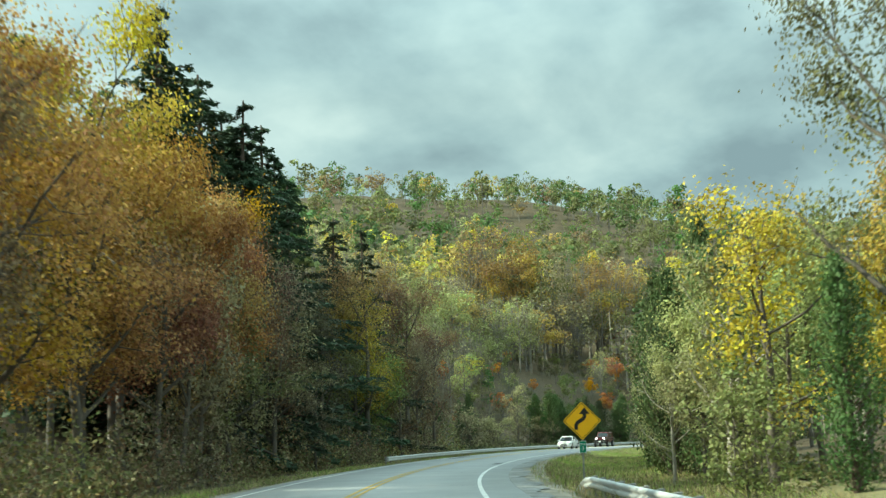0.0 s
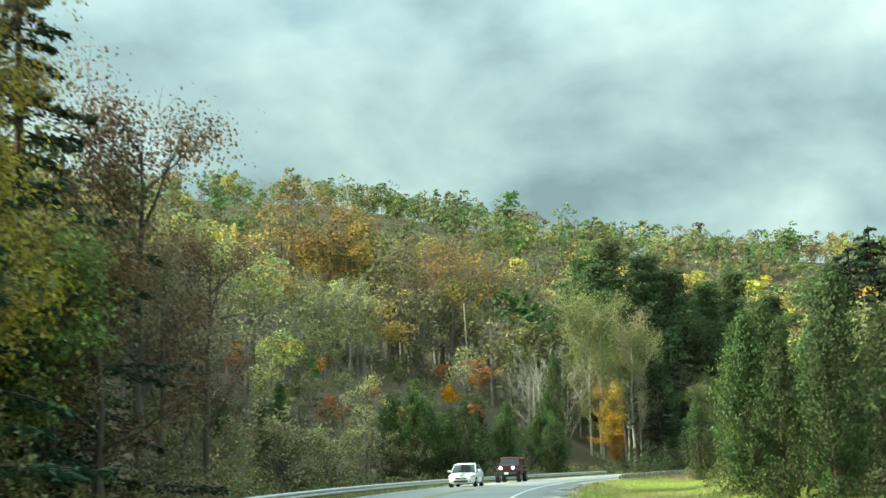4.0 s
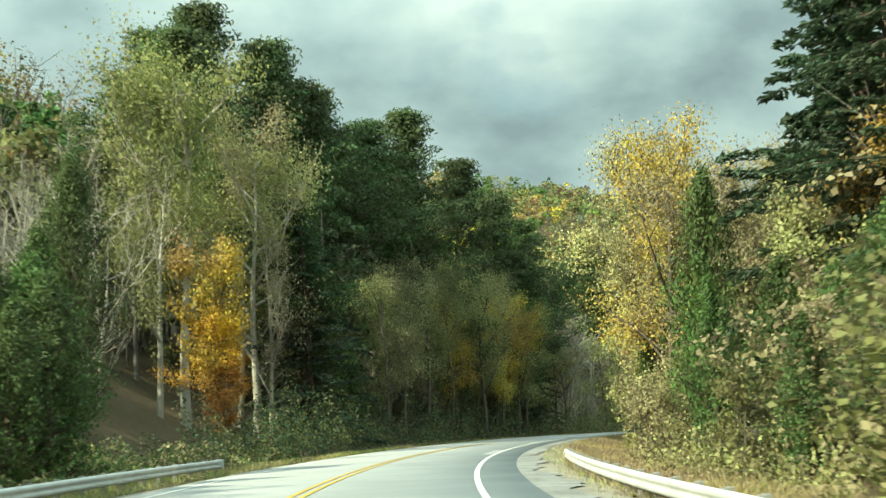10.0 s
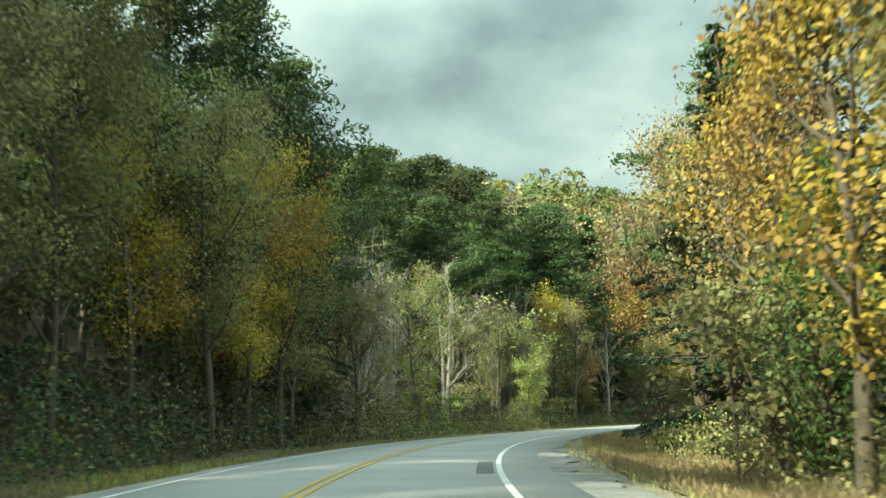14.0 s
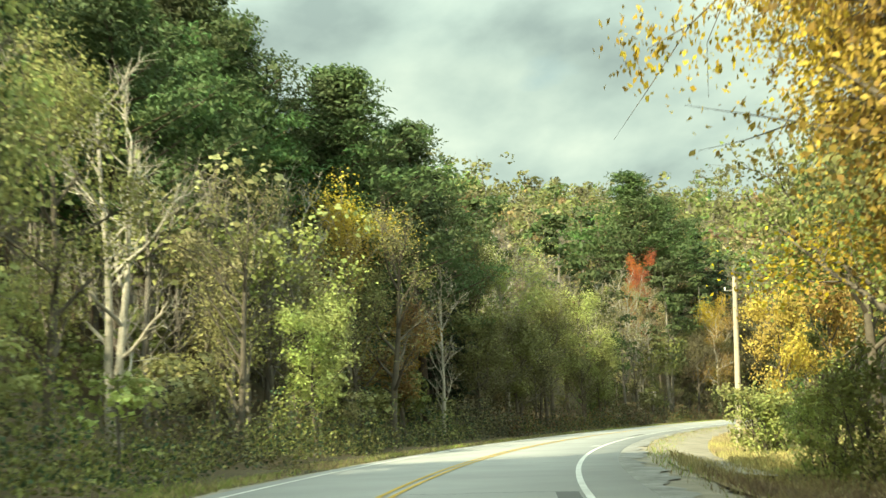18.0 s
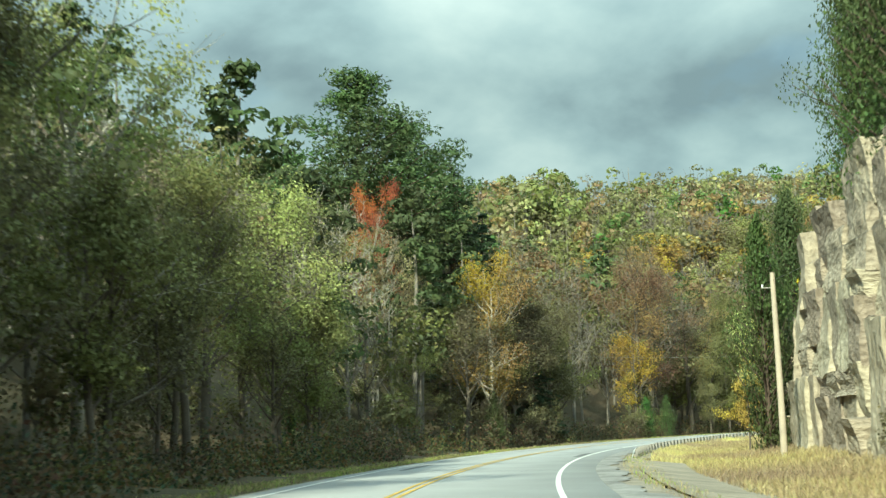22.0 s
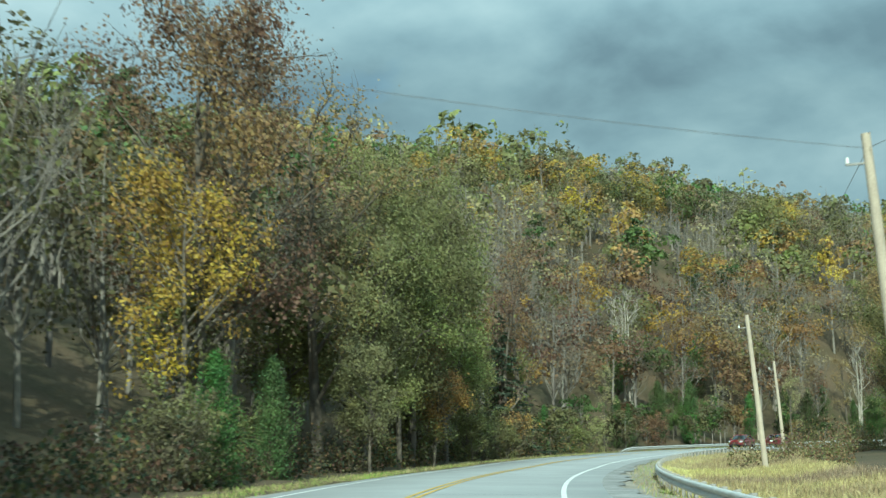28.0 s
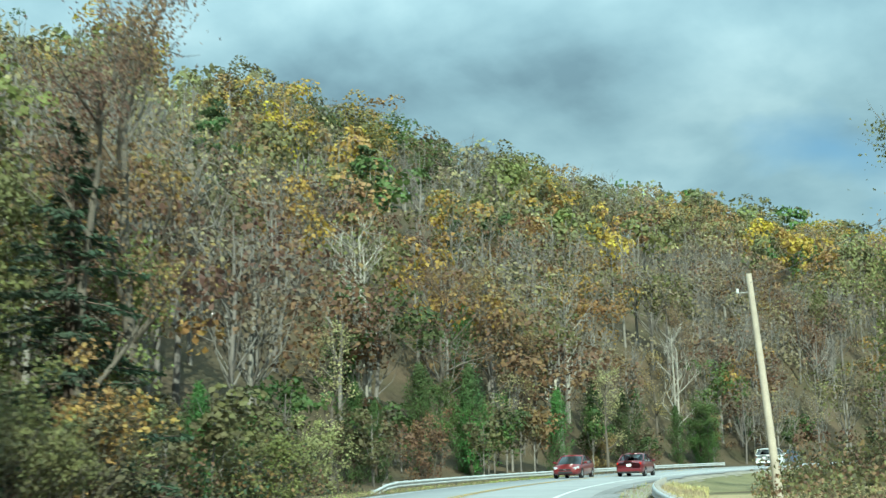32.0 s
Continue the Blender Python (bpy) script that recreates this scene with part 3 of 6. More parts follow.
def far_tree(kind, count, size):
    """Vertices, quads and material index of a simple tree 10 m high; index 0 wood, 1 leaves."""
    p = Pile()
    pts = np.array([(0, 0, 0), (0.1, 0, 3), (-0.05, 0.1, 6), (0, 0, 8.8)], float)
    p.add(*tube(pts, [0.13, 0.105, 0.07, 0.015], 5))
    if kind in ("pine", "spruce"):
        k = 34 if kind == "pine" else 40
        u = rng.uniform(0, 1, k) ** 0.85
        z = (3.0 if kind == "pine" else 0.9) + u * (6.5 if kind == "pine" else 8.8)
        reach = 2.1 * (1 - u ** 2) ** 0.6 * rng.choice([0.5, 0.8, 1.0, 1.2], k) if kind == "pine" else 2.1 * (1 - u) + 0.12
        an = rng.uniform(0, 6.28, k)
        rad = reach * rng.uniform(0.45, 1, k)
        c = np.stack([np.cos(an) * rad, np.sin(an) * rad, z - (0.2 * rad if kind == "spruce" else 0)], 1)
        j = rng.integers(0, k, count)
        d = rng.normal(size=(count, 3))
        d /= np.linalg.norm(d, axis=1)[:, None]
        d[:, 2] = np.where(rng.random(count) < 0.7, np.abs(d[:, 2]), d[:, 2])
        flat = np.array((0.72, 0.72, 0.42) if kind == "pine" else (0.6, 0.6, 0.28))
        at = c[j] + d * flat * (1 - 0.45 * u[j])[:, None] * rng.uniform(0.6, 1.1, (count, 1))
        p.add(*leaf_faces(rng, at, size, d * np.array((0.7, 0.7, 1)) + c[j] * np.array((0.3, 0.3, 0)), 0.45, 0.5), 1)
        return np.concatenate(p.v), np.concatenate(p.f), np.concatenate(p.m)
    limbs = {"round": 10, "crown": 5}.get(kind, 17)
    for i in range(limbs):
        an, z = rng.uniform(0, 6.28), rng.uniform(2.6, 7.2)
        r = rng.uniform(0.7, 2.0)
        end = np.array((math.cos(an) * r, math.sin(an) * r, min(9.3, z + rng.uniform(1.4, 2.9))))
        st = np.array((0, 0, z - 0.5))
        mid = (st + end) / 2 + np.array((math.cos(an) * 0.2, math.sin(an) * 0.2, -0.2))
        p.add(*tube([st, mid, end], [0.045, 0.03, 0.01], 3))
        if kind not in ("round", "crown"):
            for _ in range(6):
                e2 = mid + (end - mid) * rng.uniform(0.2, 1) + rng.normal(size=3) * np.array((0.45, 0.45, 0.25)) + np.array((0, 0, 0.7))
                e2[2] = min(e2[2], 9.9)
                p.add(*tube([mid + (end - mid) * rng.uniform(0, 0.9), e2], [0.018, 0.007], 3))
    if count:
        k = 13
        blobs = rng.normal(size=(k, 3)) * np.array((1.35, 1.35, 1.5)) + np.array((0, 0, 6.5))
        if kind == "crown":
            blobs[:, 2] = blobs[:, 2] * 1.15 - 1.7
        blobs[:, 2] = np.clip(blobs[:, 2], 1.8 if kind == "crown" else 3.6, 8.7)
        blobs[:, :2] *= np.clip(1.25 - np.abs(blobs[:, 2:] - 6.0) * 0.16, 0.4, 1.1)
        rad = rng.uniform(0.75, 1.35, k)
        j = rng.choice(k, count, p=rad ** 2 / (rad ** 2).sum())
        d = rng.normal(size=(count, 3))
        d /= np.linalg.norm(d, axis=1)[:, None]
        d[:, 2] = np.where(rng.random(count) < 0.6, np.abs(d[:, 2]), d[:, 2])
        at = blobs[j] + d * rad[j, None] * rng.uniform(0.8, 1.06, (count, 1))
        p.add(*leaf_faces(rng, at, size, d + (blobs[j] - np.array((0, 0, 6.0))) * 0.15, 0.42, 0.75), 1)
    return np.concatenate(p.v), np.concatenate(p.f), np.concatenate(p.m)


FAR = {
    "round": [far_tree("round", 560, 0.45) for _ in range(4)],
    "wispy": [far_tree("wispy", 200, 0.38) for _ in range(4)],
    "naked": [far_tree("naked", 0, 0.5) for _ in range(3)],
    "pine": [far_tree("pine", 480, 0.46) for _ in range(3)],
    "spruce": [far_tree("spruce", 480, 0.44) for _ in range(2)],
    "low": [far_tree("round", 260, 0.8) for _ in range(3)],
}
FINE = {
    "round": [far_tree("round", 1100, 0.26) for _ in range(4)],
    "wispy": [far_tree("wispy", 460, 0.22) for _ in range(4)],
    "naked": FAR["naked"],
    "pine": [far_tree("pine", 1500, 0.25) for _ in range(3)],
    "spruce": [far_tree("spruce", 1000, 0.29) for _ in range(2)],
    "low": [far_tree("round", 500, 0.5) for _ in range(3)],
}
LOFTY = {
    "round": [far_tree("round", 2600, 0.165) for _ in range(3)],
    "wispy": [far_tree("wispy", 1100, 0.14) for _ in range(3)],
    "naked": FAR["naked"],
}
COARSE = {
    "round": [far_tree("crown", 250, 0.6) for _ in range(4)],
    "wispy": [far_tree("crown", 80, 0.6) for _ in range(4)],
    "naked": [far_tree("crown", 14, 0.5) for _ in range(3)],
    "pine": [far_tree("pine", 190, 0.7) for _ in range(3)],
}
FAR_WOOD = material("grey_limbs", (0.26, 0.235, 0.205), 0.9, 0.3, 0.3, 3.0, 0.0, per="island")


class Woods:
    """Trees of the woods behind, gathered into one mesh."""

    def __init__(self, models=FAR):
        self.p = Pile()
        self.models = models
        self.count = 0

    def scatter(self, s0, s1, n0, n1, gap, mix, lift=0.0, clear=True):
        k = max(1, int(abs(s1 - s0) * abs(n1 - n0) / gap ** 2))
        s, n = rng.uniform(s0, s1, k), rng.uniform(n0, n1, k)
        x, y, _ = on_line(s, n)
        z = ground(x, y)
        for i in range(k):
            patch = 0.5 + 0.5 * math.sin(s[i] * 0.071 + 2.2 * math.sin(n[i] * 0.05) + n[i] * 0.03) * math.cos(n[i] * 0.085 + 1.7 * math.sin(s[i] * 0.043))
            kind, tone, lo, hi = pick(mix, patch)
            if clear and 196 < s[i] < 281 and abs(n[i] - (48.5 - (279 - s[i]) * 0.30)) < 6.5:
                continue
            if clear and 200 < s[i] < 258 and 18 < n[i] < 29:
                continue
            self.put(kind, tone, x[i], y[i], z[i] + lift, rng.uniform(lo, hi))
        return self

    def put(self, kind, tone, x, y, z, h, wide=1.0):
        v, f, m = self.models[kind][rng.integers(len(self.models[kind]))]
        a, k = rng.uniform(0, 6.28), h / 10
        w = k * wide * rng.uniform(0.85, 1.25)
        c, sn = math.cos(a) * w, math.sin(a) * w
        q = np.stack([v[:, 0] * c - v[:, 1] * sn + x, v[:, 0] * sn + v[:, 1] * c + y, v[:, 2] * k + z - 0.2], 1)
        self.p.add(q, f)
        self.p.m[-1] = np.where(m == 0, 0, 1 + STUFF_TONES.index(tone))
        self.count += 1

    def finish(self, name, label, category):
        ob = part_mesh(name, self.p.mesh(name, [FAR_WOOD] + [LEAF[t] for t in STUFF_TONES]))
        return tagged(ob, label, category, kind="stuff")


def pick(mix, patch=None):
    """One row of a mix; patch draws neighbours to the same kind."""
    tot = sum(w for w, *_ in mix)
    r = rng.uniform(0, tot)
    if patch is not None and rng.random() < 0.62:
        r = tot * min(0.999, max(0.0, patch + rng.normal() * 0.07))
    for w, *rest in mix:
        r -= w
        if r <= 0:
            return rest
    return mix[-1][1:]


def grove(s0, s1, n0, n1, gap, mix, wide=1.0):
    """Trees scattered over a stretch beside the road; mix rows: weight, kind, tone, least and greatest height."""
    area = abs(s1 - s0) * abs(n1 - n0)
    for _ in range(max(1, int(area / gap ** 2))):
        kind, tone, lo, hi = pick(mix)
        plant(kind, rng.uniform(s0, s1), rng.uniform(n0, n1), rng.uniform(lo, hi), tone, wide * rng.uniform(0.85, 1.2))


# land ------------------------------------------------------------------------------------------
def axis(lo, hi, step, far, grow=1.35):
    a = list(np.arange(lo, hi + step, step))
    d = step
    while a[-1] < far:
        d *= grow
        a.append(a[-1] + d)
    d = step
    while a[0] > -far:
        d *= grow
        a.insert(0, a[0] - d)
    return np.array(a)


gx, gy = axis(-900, 60, 7.0, 4200), axis(-520, 560, 7.0, 4200)
GX, GY = np.meshgrid(gx, gy)
GZ = ground(GX.ravel(), GY.ravel())
# the land lies a little deeper under the turf beside the road
_gs, _gn, _ = to_line(GX.ravel(), GY.ravel())
GZ -= 0.45 * (_gn < 0) * (1 - smooth(-_gn, 10, 14))
W = len(gx)
cell = (np.arange(len(gy) - 1)[:, None] * W + np.arange(W - 1)[None]).ravel()
land = from_arrays("ground", np.stack([GX.ravel(), GY.ravel(), GZ], 1), np.stack([cell, cell + 1, cell + W + 1, cell + W], 1), SOIL, True)
tagged(part_mesh("ground", land), "wooded land covered with leaf litter, rising beside the road", "ground", kind="structure")


def strip(name, s0, s1, edges, lift, mat, label, category, step=2.0, kind="structure", parent=None, ragged=()):
    """A ribbon along the road between offsets; edges: (n, extra height) across it."""
    ss = np.arange(s0, s1 + step, step)
    rows = []
    for i, (n, dz) in enumerate(edges):
        if i in ragged:
            n = n + 0.22 * np.sin(ss * 0.37 + i) + 0.16 * np.sin(ss * 1.13 + 2 * i) + 0.12 * np.sin(ss * 2.9)
        x, y, z = on_line(ss, n)
        rows.append(np.stack([x, y, z + dz + lift], 1))
    v = np.stack(rows, 1).reshape(-1, 3)
    k = len(edges)
    q = (np.arange(len(ss) - 1)[:, None] * k + np.arange(k - 1)[None]).ravel()
    ob = part_mesh(name, from_arrays(name, v, np.stack([q, q + k, q + k + 1, q + 1], 1), mat, True), parent)
    if label:
        tagged(ob, label, category, kind=kind)
    return ob


S_END = float(ST[-1]) - 4
strip("road", -150, S_END, [(-2.75, -0.3), (-2.7, 0), (2.1, 0.04), (6.35, 0), (6.4, -0.3)], 0.03, ASPHALT, "worn grey two-lane asphalt road, sunlit and patched", "road")
strip("edge_line", -150, S_END, [(-1.61, 0.012), (-1.47, 0.014)], 0.03, WHITE_LINE, "white painted edge line on the asphalt", "road marking")
strip("edge_line", -150, S_END, [(5.68, 0.012), (5.82, 0.010)], 0.03, WHITE_LINE, "white painted edge line on the asphalt", "road marking")
strip("centre_line", -150, S_END, [(1.92, 0.05), (2.03, 0.05)], 0.002 + 0.03, YELLOW_LINE, "solid yellow centre line, worn at its edges", "road marking")
strip("centre_line", -150, S_END, [(2.17, 0.05), (2.28, 0.05)], 0.002 + 0.03, YELLOW_LINE, "solid yellow centre line, worn at its edges", "road marking")
strip("paved_shoulder", -150, S_END, [(-3.5, -0.02), (-3.1, 0.0), (-2.68, 0.0)], 0.012, OLD_ASPHALT, "cracked grey asphalt shoulder with a crumbling edge", "shoulder", 0.7, ragged=(0,))
strip("shoulder", -150, S_END, [(-4.7, -0.22), (-3.8, -0.05), (-2.9, -0.012)], 0.0, GRAVEL, "gravel and dirt shoulder beside the asphalt", "shoulder", 0.8, ragged=(0,))
strip("shoulder", -150, S_END, [(6.37, 0.0), (7.0, -0.05), (7.7, -0.18)], 0.0, GRAVEL, "narrow gravel shoulder with leaf litter", "shoulder", 0.8, ragged=(2,))
strip("shoulder", 372, 474, [(-7.2, -0.42), (-5.6, -0.26), (-4.3, -0.10)], 0.02, GRAVEL, "wide gravel pull-off beside the shoulder", "shoulder", 0.8, ragged=(0,))



def verge(name, s0, s1, n0, n1, mat, label):
    """A sheet of turf that lies on the land beside the road."""
    ss, nn = np.arange(s0, s1 + 1, 2.0), np.linspace(n0, n1, 9)
    S, N = np.meshgrid(ss, nn, indexing="ij")
    edge = np.zeros(len(nn))
    edge[0] = 1
    N = N + edge[None] * (0.7 * np.sin(S * 0.31) + 0.4 * np.sin(S * 0.83))
    x, y, z = on_line(S.ravel(), N.ravel())
    top = np.maximum(ground(x, y), z - 0.6) + 0.05
    k = len(nn)
    q = (np.arange(len(ss) - 1)[:, None] * k + np.arange(k - 1)[None]).ravel()
    ob = part_mesh(name, from_arrays(name, np.stack([x, y, top], 1), np.stack([q, q + k, q + k + 1, q + 1], 1), mat, True))
    return tagged(ob, label, "grass", kind="structure")


verge("turf", -60, 70, -13.5, -4.5, ROUGH_TURF, "rough brownish grass beside the shoulder")
verge("turf", 660, 780, -13.5, -4.6, ROUGH_TURF, "rough brownish grass beside the shoulder")
verge("turf", 70, 214, -13.5, -4.5, TURF, "green and straw-coloured turf on the verge")
verge("turf", 214, 400, -9.5, -4.5, STRAW, "dry trodden grass beside the shoulder")
verge("turf", 400, 660, -13.5, -6.9, STRAW, "straw-coloured dry turf on the bank")
verge("turf", 474, 660, -7.3, -4.8, STRAW, "straw-coloured dry turf behind the guardrail")

# woods, left of the road: front trees as things, the rest as woods ----------------------------------------
grove(14, 62, 11.5, 16, 4.4, [(2, "full", "rust", 13, 17), (2, "full", "orange", 13, 17), (2, "thin", "gold", 13, 18), (1, "full", "gold", 14, 18)])
plant("full", 52, 14, 19, "gold", 0.75)
plant("full", 38, 12.5, 16, "orange", 0.9)
plant("thin", 31, 11.5, 15, "rust", 0.9)
plant("full", 54, 11.5, 15, "orange", 0.8)
plant("full", 60, 12, 13, "tan", 0.8)
grove(70, 104, 16.5, 20.5, 4.0, [(5, "hemlock", "hemlock", 23.5, 28)], 1.15)
grove(102, 126, 15, 19, 4.4, [(3, "hemlock", "hemlock", 20, 25), (1, "thin", "brush", 12, 15)], 1.1)
plant("full", 66, 12, 15, "orange", 0.8)
plant("full", 71, 12.4, 15, "rust", 0.75)
plant("thin", 62, 11.6, 14, "gold", 0.8)
plant("thin", 76, 12.2, 13, "tan", 0.9)
plant("hemlock", 74, 17.5, 27, wide=1.05)
plant("hemlock", 86, 16, 25, wide=1.1)
plant("hemlock", 112, 16, 21, wide=1.1)
grove(60, 122, 10.8, 13.2, 3.3, [(2, "thin", "brush", 7, 12), (2, "full", "olive", 7, 11), (2, "thin", "rust", 8, 13), (2, "thin", "tan", 7, 12), (1, "thin", "gold", 8, 12), (1, "shrub", "tan", 4, 5)])
grove(100, 138, 11.5, 17, 4.6, [(2, "thin", "rust", 14, 19), (2, "thin", "gold", 13, 18), (2, "thin", "tan", 10, 14), (1, "sparse", "olive", 9, 12)])
grove(132, 182, 12.5, 16.5, 4.0, [(4, "shrub", "tan", 4, 6), (1, "sparse", "tan", 6, 8), (2, "cedar", "cedar", 5, 7)])
grove(180, 234, 12.0, 15.2, 2.9, [(6, "cedar", "cedar", 6.0, 8.2)], 1.5)
plant("sparse", 168, 13, 9, "tan")
plant("sparse", 160, 14, 9, "brush")
plant("bare_wide", 256.5, 23, 16.5, wide=0.85)
plant("bare_wide", 253.5, 24.5, 15, wide=0.8)
plant("cedar", 250, 20, 14.5, wide=0.95)
plant("cedar", 239.5, 17, 10, wide=1.15)
plant("full", 259, 16.0, 12.8, "gold", 0.75)
plant("full", 258, 15.0, 8.6, "orange", 0.85)
plant("full", 257.2, 14.2, 5.4, "orange", 1.0)
plant("shrub", 258, 14.5, 3, "tan", 0.8)
plant("thin", 268, 20.5, 27, "lime", 0.85, bark=PALE)
plant("full", 266, 21.5, 23, "olive", 0.6, bark=PALE)
plant("thin", 273, 17.5, 23, "tan", 0.85, bark=PALE)
plant("full", 277, 20, 21, "lime", 0.7, bark=PALE)
plant("sparse", 272, 16, 16, "tan", 0.7, bark=PALE)
grove(272, 352, 14, 18, 4.4, [(3, "hemlock", "hemlock", 12, 17), (2, "pine", "pine", 15, 22), (2, "thin", "olive", 11, 16), (1, "cedar", "cedar", 8, 12), (1, "thin", "brush", 9, 12)])
plant("full", 318, 11.6, 17, "lime", 0.8)
plant("full", 325, 12.0, 15.5, "yellow", 0.75)
plant("thin", 331, 12.2, 14, "lime", 0.9)
plant("thin", 290, 12.6, 15, "lime", 0.9)
plant("full", 304, 13.2, 17, "olive", 0.7)
plant("thin", 298, 13.5, 16, "lime", 0.8)
plant("thin", 312, 13, 15, "gold", 0.8)
plant("pine", 293, 29, 31, wide=1.25)
plant("pine", 299, 25, 32, wide=1.2)
plant("pine", 305, 24, 30, wide=1.2)
plant("pine", 314, 27, 30, wide=1.2)
plant("pine", 320, 24, 30, wide=1.2)
plant("pine", 327, 23, 33, wide=1.1)
plant("pine", 335, 21, 30, wide=1.1)
plant("pine", 344, 19, 28, wide=1.1)
plant("pine", 351, 17.5, 26, wide=1.1)
plant("pine", 284, 27, 27, wide=1.2)
plant("pine", 309, 30, 30, wide=1.2)
plant("pine", 289, 33, 26, wide=1.2)
plant("full", 329, 14, 15, "gold")
plant("full", 338, 13.5, 15, "olive")
grove(345, 432, 12.5, 17, 4.8, [(3, "sparse", "lime", 12, 17), (2, "thin", "lime", 11, 15), (2, "thin", "tan", 11, 15), (3, "bare", "tan", 13, 18), (1, "thin", "olive", 10, 14)])
plant("pine", 428, 19, 26, wide=1.3)
plant("pine", 434, 21, 27, wide=1.3)
plant("pine", 441, 18, 25, wide=1.2)
grove(394, 436, 22, 34, 7.4, [(5, "pine", "pine", 20, 26)], 1.2)
plant("pine", 412, 24, 22, wide=1.2)
plant("pine", 420, 26, 24, wide=1.2)
plant("pine", 404, 26, 21, wide=1.2)
plant("thin", 418, 16, 17, "gold", bark=PALE)
plant("bare", 410, 17, 17, "gold")
plant("full", 421, 13.5, 9, "gold")
plant("full", 398, 12, 8, "lime")
grove(436, 448, 18, 25, 5.4, [(4, "hemlock", "hemlock", 21, 26)], 0.9)
plant("thin", 452, 17, 19, "olive")
plant("thin", 457, 15.5, 18, "lime", bark=PALE)
plant("bare", 460, 18, 19)
plant("thin", 470, 15, 16, "olive")
plant("thin", 478, 14, 15, "lime")
plant("thin", 464, 14, 14, "olive")
plant("thin", 486, 16, 15, "olive")
grove(430, 520, 12.5, 16, 4.6, [(2, "cedar", "cedar", 7, 11), (2, "thin", "olive", 8, 12), (2, "thin", "brush", 8, 12), (1, "full", "olive", 8, 12)])
grove(472, 535, 17, 25, 6.5, [(3, "bare", "tan", 13, 18), (3, "sparse", "tan", 12, 17), (1, "thin", "lime", 11, 14), (1, "cedar", "cedar", 8, 12)])
plant("full", 528, 25.5, 20, "red", 0.42)
plant("thin", 521, 21.5, 15, "tan", 0.8)
plant("sparse", 524, 22.5, 17, "tan", 0.9, bark=PALE)
plant("bare", 519, 24, 19, wide=0.8)
plant("sparse", 516, 22, 17, "lime", 0.8, bark=PALE)
grove(516, 536, 10.8, 12.8, 3.0, [(3, "shrub", "brush", 3, 5), (2, "full", "brush", 5, 8), (1, "cedar", "cedar", 4, 7)])
plant("thin", 527, 14, 17, "gold", 0.9, bark=PALE)
plant("sparse", 527.6, 14.2, 16, "gold", 0.8, bark=PALE)
plant("pine", 537, 31, 30, wide=1.4)
plant("hemlock", 546, 25, 25, wide=1.3)
plant("hemlock", 551, 24, 22, wide=1.25)
plant("pine", 542, 29, 27, wide=1.3)
grove(530, 640, 12.5, 18, 5.2, [(6, "full", "brush", 11, 16), (4, "full", "olive", 10, 16), (1, "sparse", "rust", 13, 18), (1, "thin", "gold", 9, 13), (2, "hemlock", "hemlock", 10, 15)])
grove(604, 640, 11.5, 14, 4.8, [(3, "full", "olive", 14, 19), (2, "full", "gold", 11, 16), (1, "thin", "lime", 12, 16), (1, "thin", "rust", 14, 19)])
grove(560, 662, 10.4, 12.2, 3.6, [(3, "shrub", "olive", 3, 5), (2, "shrub", "brush", 3, 5), (1, "shrub", "lime", 3, 4.5), (1, "cedar", "cedar", 4, 6)])
plant("sparse", 582, 15, 24, "rust")
plant("sparse", 588, 17, 25, "rust")
plant("sparse", 594, 14, 23, "rust")
plant("thin", 575, 14, 21, "rust")
plant("sparse", 640, 13, 20, "rust")
plant("bare", 622, 15, 20, wide=0.9, bark=BARK)
plant("full", 604, 11, 19, "olive", 0.85)
plant("full", 609, 12.5, 21, "olive", 0.8)
plant("full", 599, 10.4, 15, "olive", 0.8)
plant("full", 614, 11.2, 16, "olive", 0.85)
plant("full", 595, 11.5, 17, "brush", 0.85)
grove(586, 632, 9.6, 11.6, 3.2, [(3, "shrub", "olive", 3.5, 6), (3, "full", "olive", 6, 9), (2, "full", "brush", 5, 8), (1, "shrub", "gold", 3.5, 5)])
plant("full", 606, 9.9, 9, "gold", 0.9)
plant("full", 617, 10.4, 8, "lime", 0.9)
grove(664, 745, 11.2, 16, 4.0, [(4, "cedar", "cedar", 5, 9), (1, "shrub", "rust", 3, 5), (1, "full", "green", 5, 8), (1, "sparse", "tan", 8, 12)])
grove(690, 770, 17, 26, 7.0, [(3, "bare", "tan", 13, 18), (3, "sparse", "rust", 12, 17), (2, "cedar", "cedar", 6, 10), (1, "thin", "tan", 9, 13)])

# woods, right of the road ------------------------------------------------------------------------------
plant("thin", 50, -10.8, 9, "lime", 1.0, bark=PALE)
plant("thin", 38, -13.5, 18, "olive", 0.8)
plant("cedar", 38, -12, 7)
grove(43, 59, -17, -11.5, 3.8, [(3, "full", "lime", 8, 12), (2, "thin", "lime", 8, 12), (1, "thin", "gold", 9, 12)])
grove(42, 60, -12.5, -10, 3.4, [(3, "shrub", "lime", 4, 6), (1, "shrub", "olive", 3, 5)])
grove(61, 104, -15, -10.4, 3.3, [(6, "cedar", "cedar", 7.2, 10.5)], 1.0)
plant("cedar", 67, -12.5, 13, wide=0.75)
plant("thin", 57, -9.6, 6.5, "lime", 1.0, bark=PALE)
plant("full", 56, -10.8, 8.5, "lime", 0.9)
grove(104, 134, -15, -10.6, 3.2, [(6, "cedar", "cedar", 5.5, 8.2)], 1.05)
grove(132, 200, -18, -13.5, 4.2, [(4, "cedar", "cedar", 7.5, 11.5), (2, "full", "green", 7, 10), (1, "full", "lime", 7, 10), (1, "thin", "lime", 7, 10)])
